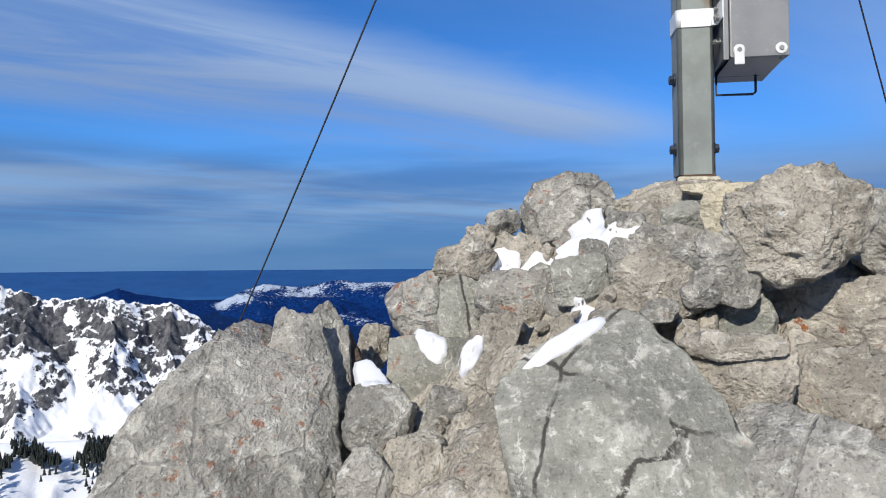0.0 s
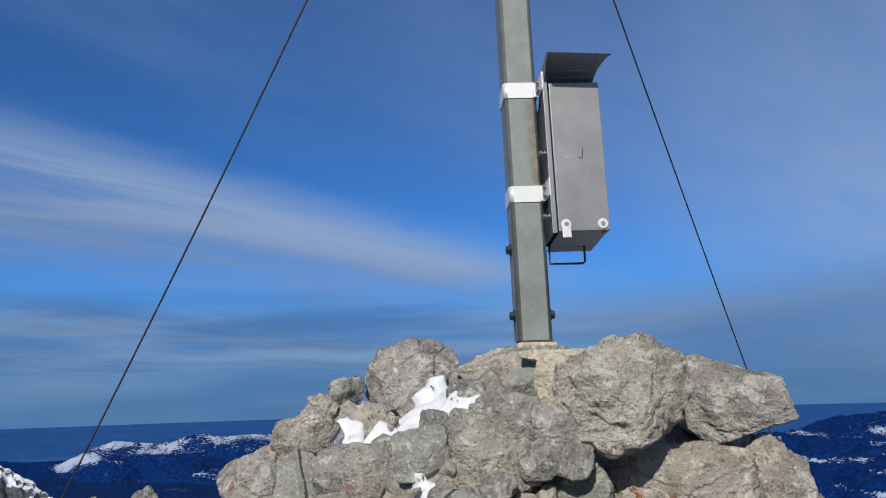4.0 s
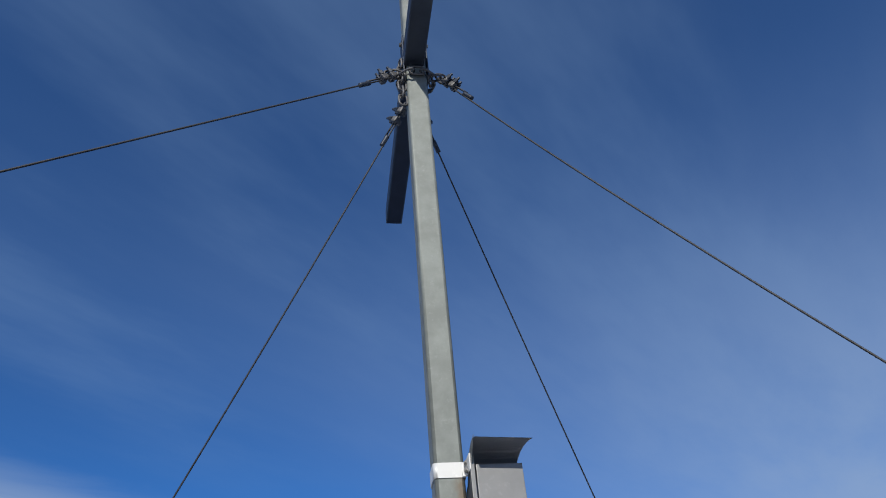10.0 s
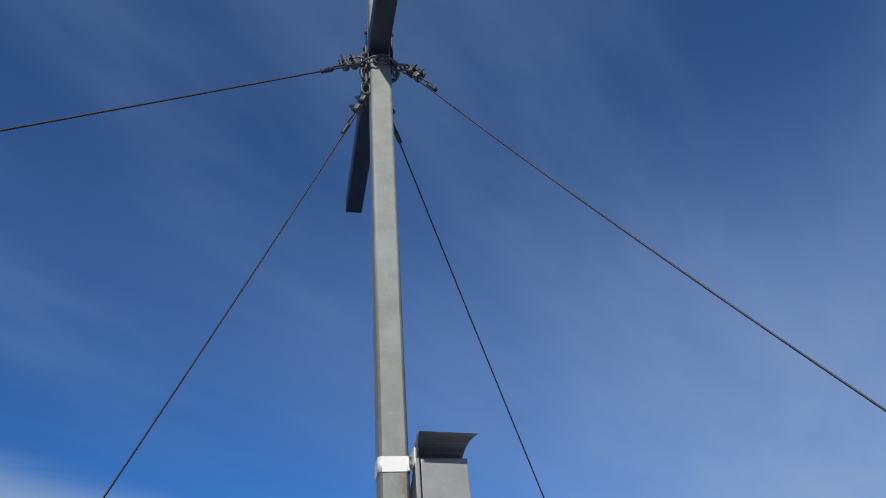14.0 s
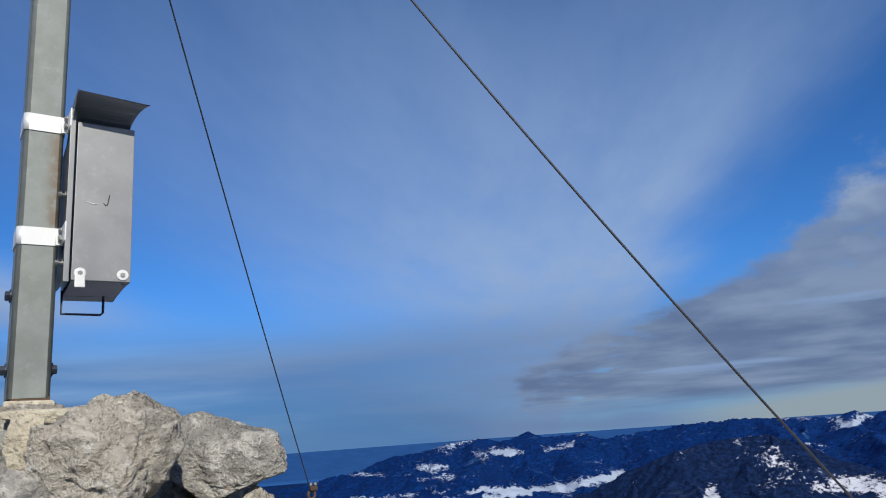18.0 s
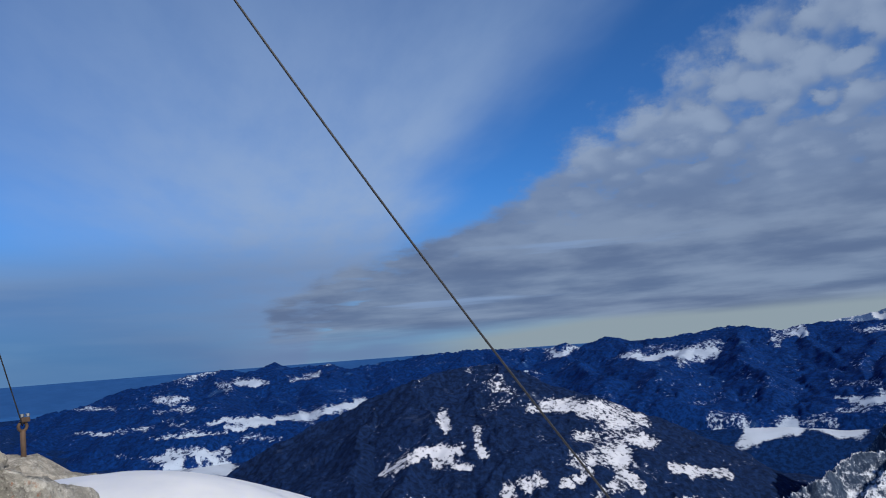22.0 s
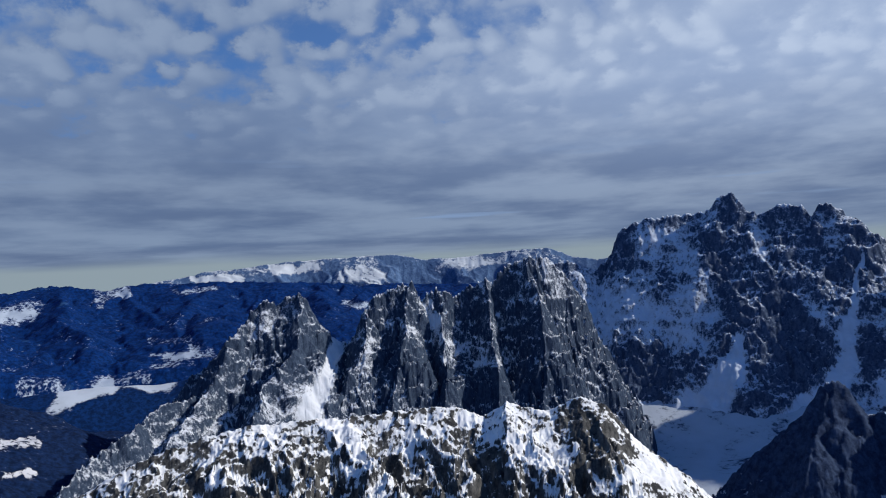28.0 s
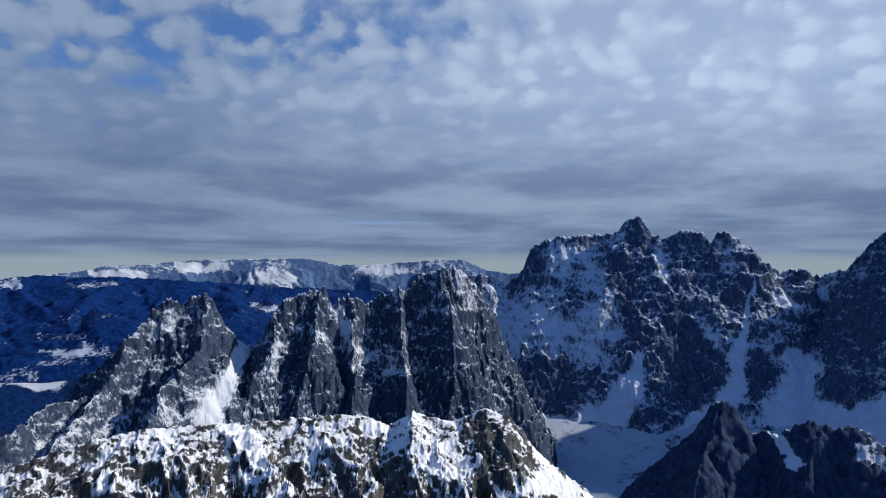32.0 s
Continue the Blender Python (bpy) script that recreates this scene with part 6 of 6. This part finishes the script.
    part("pull_handle", tube(loop, 0.004, 8), DARK_SHADED_STEEL, reg, "thin bent rod handle")
    part("rear_rail", box(w - 0.02, 0.012, 0.012, (-0.012, 0.06, -0.008), 0.003), DARK_SHADED_STEEL, reg, "dark rail under the box")
    for mark in ([(0.014, y0 - 0.003, 0.268), (0.009, y0 - 0.004, 0.238), (0.004, y0 - 0.003, 0.234), (-0.002, y0 - 0.003, 0.243)], [(-0.052, y0 - 0.0025, 0.242), (-0.03, y0 - 0.0025, 0.236), (-0.018, y0 - 0.0025, 0.238)]):
        part("scratch", tube(mark, 0.0013, 6), BAND_STEEL if mark[0][0] < 0 else DARK_SHADED_STEEL, reg, "thin scratch mark")


def chain_link(length, width, wire):
    path = []
    r = width / 2
    for i in range(9):
        a = -math.pi / 2 + math.pi * i / 8
        path.append((length / 2 - r + r * math.cos(a), r * math.sin(a), 0))
    for i in range(9):
        a = math.pi / 2 + math.pi * i / 8
        path.append((-length / 2 + r + r * math.cos(a), r * math.sin(a), 0))
    return tube(path, wire, 8, True)


def make_chain():
    m = CROSS @ Matrix.Translation((0, 0, 2.945))
    chain = thing("chain", "grey steel chain looped round the pole below the beam", "chain", m)
    corners = 10
    me = None
    for i in range(corners):
        a = 2 * math.pi * (i + 0.5) / corners
        x, y = math.cos(a), math.sin(a)
        k = 0.077 / max(abs(x), abs(y)) ** 0.6
        ob = part("link", chain_link(0.078, 0.044, 0.0065), CHAIN_STEEL, chain) if me is None else new("link", me)
        me = ob.data
        ob.parent = chain
        ob.matrix_local = pose(x * k, y * k, 0.008 * math.sin(3 * a), 90 * (i % 2) + 20, 0, math.degrees(a) + 90)
    # short ends lead to the cables
    for x, y, z, turn in ((0.098, -0.03, 0.012, 0), (0.138, -0.008, 0.045, 90), (-0.098, -0.045, 0.012, 0), (-0.132, -0.05, 0.0, 90)):
        ob = new("link", me)
        ob.parent = chain
        ob.matrix_local = pose(x, y, z, turn, -25 if x > 0 else 8, 25 if x > 0 else 10)
    # the loose end hangs down one side
    for i in range(6):
        ob = new("link", me)
        ob.parent = chain
        ob.matrix_local = pose(-0.082 + 0.004 * (i % 2), -0.035, 0.10 - 0.056 * i, 90 * (i % 2), 90, 15)


def make_cable(start, end, label, sag=0.0, drop=0.0):
    """A wire rope from the chain to its anchor, with its loop, two clips and a sleeve at the top."""
    a, b = Vector(start), Vector(end)
    way = (b - a).normalized()
    ob = thing("guy_cable", label, "wire rope", Matrix.Translation(a), "cables that stay the cross")
    length = (b - a).length
    path = []
    n = int(length / 0.06)
    for i in range(n + 1):
        s = i / n
        p = way * (length * s)
        p.z -= sag * 4 * s * (1 - s)
        path.append(p)
    part("rope", tube(path, 0.0043, 8), ROPE_STEEL, ob)
    side = way.cross(Vector((0, 0, 1))).normalized()
    off = side.cross(way).normalized()
    part("rope_tail", tube([way * s + off * 0.013 for s in (0.02, 0.06, 0.12, 0.2)], 0.0048, 8), ROPE_STEEL, ob)
    for s in (0.02, 0.085):
        base = way * s
        turn = Matrix.Translation(base) @ (way.to_track_quat("X", "Z").to_matrix().to_4x4())
        body = box(0.036, 0.052, 0.034, (0, 0, 0.005), 0.008)
        bmesh.ops.transform(body, matrix=turn, verts=body.verts)
        clip = part("rope_clip", body, CHAIN_STEEL, ob, "zinc wire rope clip")
        for sy in (-1, 1):
            nut = merged(rod(0.014, 0.022, 6, (0, sy * 0.016, 0.032), "z", 0.001), rod(0.007, 0.04, 8, (0, sy * 0.016, 0.04)))
            bmesh.ops.transform(nut, matrix=turn, verts=nut.verts)
            part("nut", nut, DARK_SHADED_STEEL, clip)
    sleeve = tube([way * s for s in (0.19, 0.2, 0.212, 0.23, 0.25, 0.258)], 0.0125, 10)
    part("sleeve", sleeve, DARK_SHADED_STEEL, ob, "dark pressed sleeve")
    loop = [way * (-0.05) + side * 0.0 + off * 0.0, way * (-0.04) + off * 0.016, way * (-0.01) + off * 0.018, way * 0.03 + off * 0.008, way * 0.03 - off * 0.006, way * (-0.01) - off * 0.012, way * (-0.04) - off * 0.01]
    part("thimble", tube(loop, 0.008, 8, True), CHAIN_STEEL, ob)
    return ob


make_cross()
make_bands()
make_register_box()
make_chain()
make_cable((0.724, 2.333, 3.165), (-1.605, 4.21, -1.30), "dark twisted wire rope running down behind the rocks", 0.095)
make_cable((0.798, 2.298, 3.142), (3.284, 4.674, -0.315), "dark twisted wire rope to an iron anchor pin", 0.05)
make_cable((0.913, 2.182, 3.260), (3.40, 0.285, -1.20), "dark twisted wire rope over the snow crest", 0.155)
make_cable((0.635, 2.137, 3.179), (-5.10, 0.87, -1.70), "dark twisted wire rope reaching out over the ledge", 0.008)


# ---- snow on the summit ----
def snow_patch(x, y, z, hw, hl, slope, lean, head, seed):
    """A pillow of old snow with a wandering edge, lying on the rock."""
    rings, sides = 9, 40
    a = np.linspace(0, 2 * np.pi, sides, endpoint=False)
    edge = 0.62 + 0.72 * fbm(np.stack([np.cos(a) * 1.7 + seed, np.sin(a) * 1.7, a * 0 + seed], 1), 4, seed, 0.6)
    verts, faces = [(0, 0, 0.02)], []
    for r in range(1, rings + 1):
        s = r / rings
        zz = 0.007 * (1 - s**2) - 0.03 * max(0.0, (s - 0.8) / 0.2)
        for i in range(sides):
            k = edge[i] * s * 0.98
            verts.append((hw * k * math.cos(a[i]), hl * k * math.sin(a[i]), zz))
    for i in range(sides):
        faces.append((0, 1 + i, 1 + (i + 1) % sides))
        for r in range(rings - 1):
            p, q = 1 + r * sides, 1 + (r + 1) * sides
            faces.append((p + i, q + i, q + (i + 1) % sides, p + (i + 1) % sides))
    v = np.array(verts)
    m = pose(x, y, z) @ pose(0, 0, 0, 0, 0, head) @ pose(0, 0, 0, slope, 0, 0) @ pose(0, 0, 0, 0, 0, lean)
    # let it settle on the stones below
    way = m.to_3x3() @ Vector((0, 0, -1))
    deep = []
    for p in v:
        hit, spot, *_ = scene.ray_cast(DEPS, m @ Vector((p[0], p[1], 0.12)), way, distance=0.45)
        deep.append((spot - (m @ Vector((p[0], p[1], 0.0)))).dot(-way) if hit else np.nan)
    deep = np.array(deep)
    level = float(np.nanmedian(deep)) if np.isfinite(deep).any() else 0.0
    deep = np.clip(np.nan_to_num(deep, nan=level), level - 0.02, level + 0.028)
    v[:, 2] = deep + v[:, 2] + 0.003 + 0.008 * (fbm(v / 0.05 + seed, 3, seed) - 0.5)
    ob = tagged(new("snow_patch", mesh_from("snow_patch", v, faces, SNOW)), "small patch of old snow lying among the rocks", "snow", "snow patches on the heap")
    ob.matrix_world = m


bpy.context.view_layer.update()
DEPS = bpy.context.evaluated_depsgraph_get()
# place, half width, half length, slope, lean, heading, seed
snow_patch(0.192, 2.097, 0.033, 0.066, 0.07, 48, -25, -3, 1)
snow_patch(0.286, 2.096, 0.006, 0.058, 0.066, 48, -35, -6, 2)
snow_patch(0.479, 1.943, 0.1, 0.17, 0.08, 35, 10, -12, 3)
snow_patch(0.451, 2.043, 0.145, 0.085, 0.06, 40, -20, -11, 12)
snow_patch(0.362, 1.775, -0.09, 0.034, 0.05, 48, 30, -9, 14)
snow_patch(0.272, 1.54, -0.178, 0.034, 0.12, 50, -55, -8, 5)
snow_patch(-0.026, 2.017, -0.244, 0.05, 0.085, 48, 30, 1, 6)
snow_patch(0.081, 1.855, -0.277, 0.033, 0.053, 48, -30, -2, 7)
snow_patch(-0.167, 1.857, -0.348, 0.045, 0.115, 48, 20, 5, 8)
snow_patch(1.252, 1.606, -0.299, 0.09, 0.10, 40, 0, -36, 10)
snow_patch(0.191, 2.098, -0.055, 0.04, 0.02, 48, -35, -3, 11)


def make_drift():
    """The smooth white snow crest beside the heap."""
    n = 90
    a = radians(35)
    out, side = np.array((math.sin(a), math.cos(a))), np.array((math.cos(a), -math.sin(a)))
    U, W = np.meshgrid(np.linspace(-2.6, 3.2, n), np.linspace(-1.7, 3.0, n), indexing="ij")
    U, W = U.ravel(), W.ravel()
    xy = out * (3.84 + W[:, None]) + side * U[:, None] + np.array((0.282, -0.166))
    z = -0.487 - np.where(U > 0, 0.195, 0.042) * np.abs(U) ** 2.0 - np.where(W < 0, 0.304, 0.22) * W**2
    z = z - 2.6 * (np.clip((U - 1.9) / 1.3, 0, 1) ** 2 + np.clip((-1.5 - U) / 1.1, 0, 1) ** 2 + np.clip((W - 1.8) / 1.2, 0, 1) ** 2 + np.clip((-0.9 - W) / 0.8, 0, 1) ** 2)
    p = np.stack([xy[:, 0], xy[:, 1], z * 0], 1)
    z = z + 0.05 * (fbm(p / 0.9, 3, 6) - 0.5) + 0.008 * (fbm(p / 0.12, 3, 9) - 0.5)
    me = grid_mesh("snow_drift", np.stack([xy[:, 0], xy[:, 1], z], 1), n, n, SNOW)
    return tagged(new("snow_drift", me), "smooth white wind-packed snow crest beside the rocks", "snow", "", "structure")


make_drift()



# ---- rubble ----
def make_rubble():
    """Small broken stones and grit between the blocks, in one mesh."""
    rng = np.random.default_rng(77)
    base, faces = BALLS[3]
    faces = np.array(faces)
    verts, quads, count = [], [], 0
    for i in range(420):
        a, r = rng.uniform(math.pi * 0.75, math.pi * 2.05), rng.uniform(0.5, 1.15)
        x, y = 0.86 + r * math.cos(a), 2.32 + r * math.sin(a)
        if x < -0.3 or y > 2.3:
            continue
        z = float(mound_height(np.array([x]), np.array([y]))[0])
        s = rng.uniform(0.012, 0.05) * rng.uniform(0.6, 1.0)
        v = base.copy()
        for _ in range(6):
            n = rng.normal(size=3)
            n /= np.linalg.norm(n)
            over = np.maximum(v @ n - rng.uniform(0.5, 0.9), 0)
            v = v - over[:, None] * n
        v = v * s * rng.uniform(0.7, 1.4, 3)
        v = v + 0.2 * s * (fbm(v / s + i, 2, i) - 0.5)[:, None]
        verts.append(v + (x, y, z - 0.15 * s))
        quads.append(faces + count)
        count += len(v)
    me = mesh_from("rubble", np.concatenate(verts), np.concatenate(quads), ROUGH_STONE)
    tagged(new("rubble", me), "small broken stones and grit between the blocks", "rubble", "", "stuff")


make_rubble()


# ---- anchor of one cable ----
ANCHOR = (3.284, 4.674, -0.345)


def make_anchor():
    ob = thing("anchor_pin", "rusty iron anchor pin holding a cable end", "anchor", Matrix.Translation(ANCHOR))
    part("pin", tube([(0.05, 0.05, -0.35), (0.02, 0.02, -0.15), (0, 0, 0.0)], 0.017, 10), RUST, ob)
    part("eye", tube([(0.03 * math.cos(a), 0, 0.025 + 0.03 * math.sin(a)) for a in np.linspace(0, 2 * math.pi, 13)[:-1]], 0.011, 8, True), RUST, ob)
    part("shackle", box(0.06, 0.03, 0.035, (0.01, -0.01, 0.07), 0.008), RUST, ob, "rust-red shackle")
    for sx in (-1, 1):
        part("nut", rod(0.013, 0.02, 6, (0.01 + sx * 0.02, -0.01, 0.1), "z", 0.002), ZINC, ob)


make_anchor()
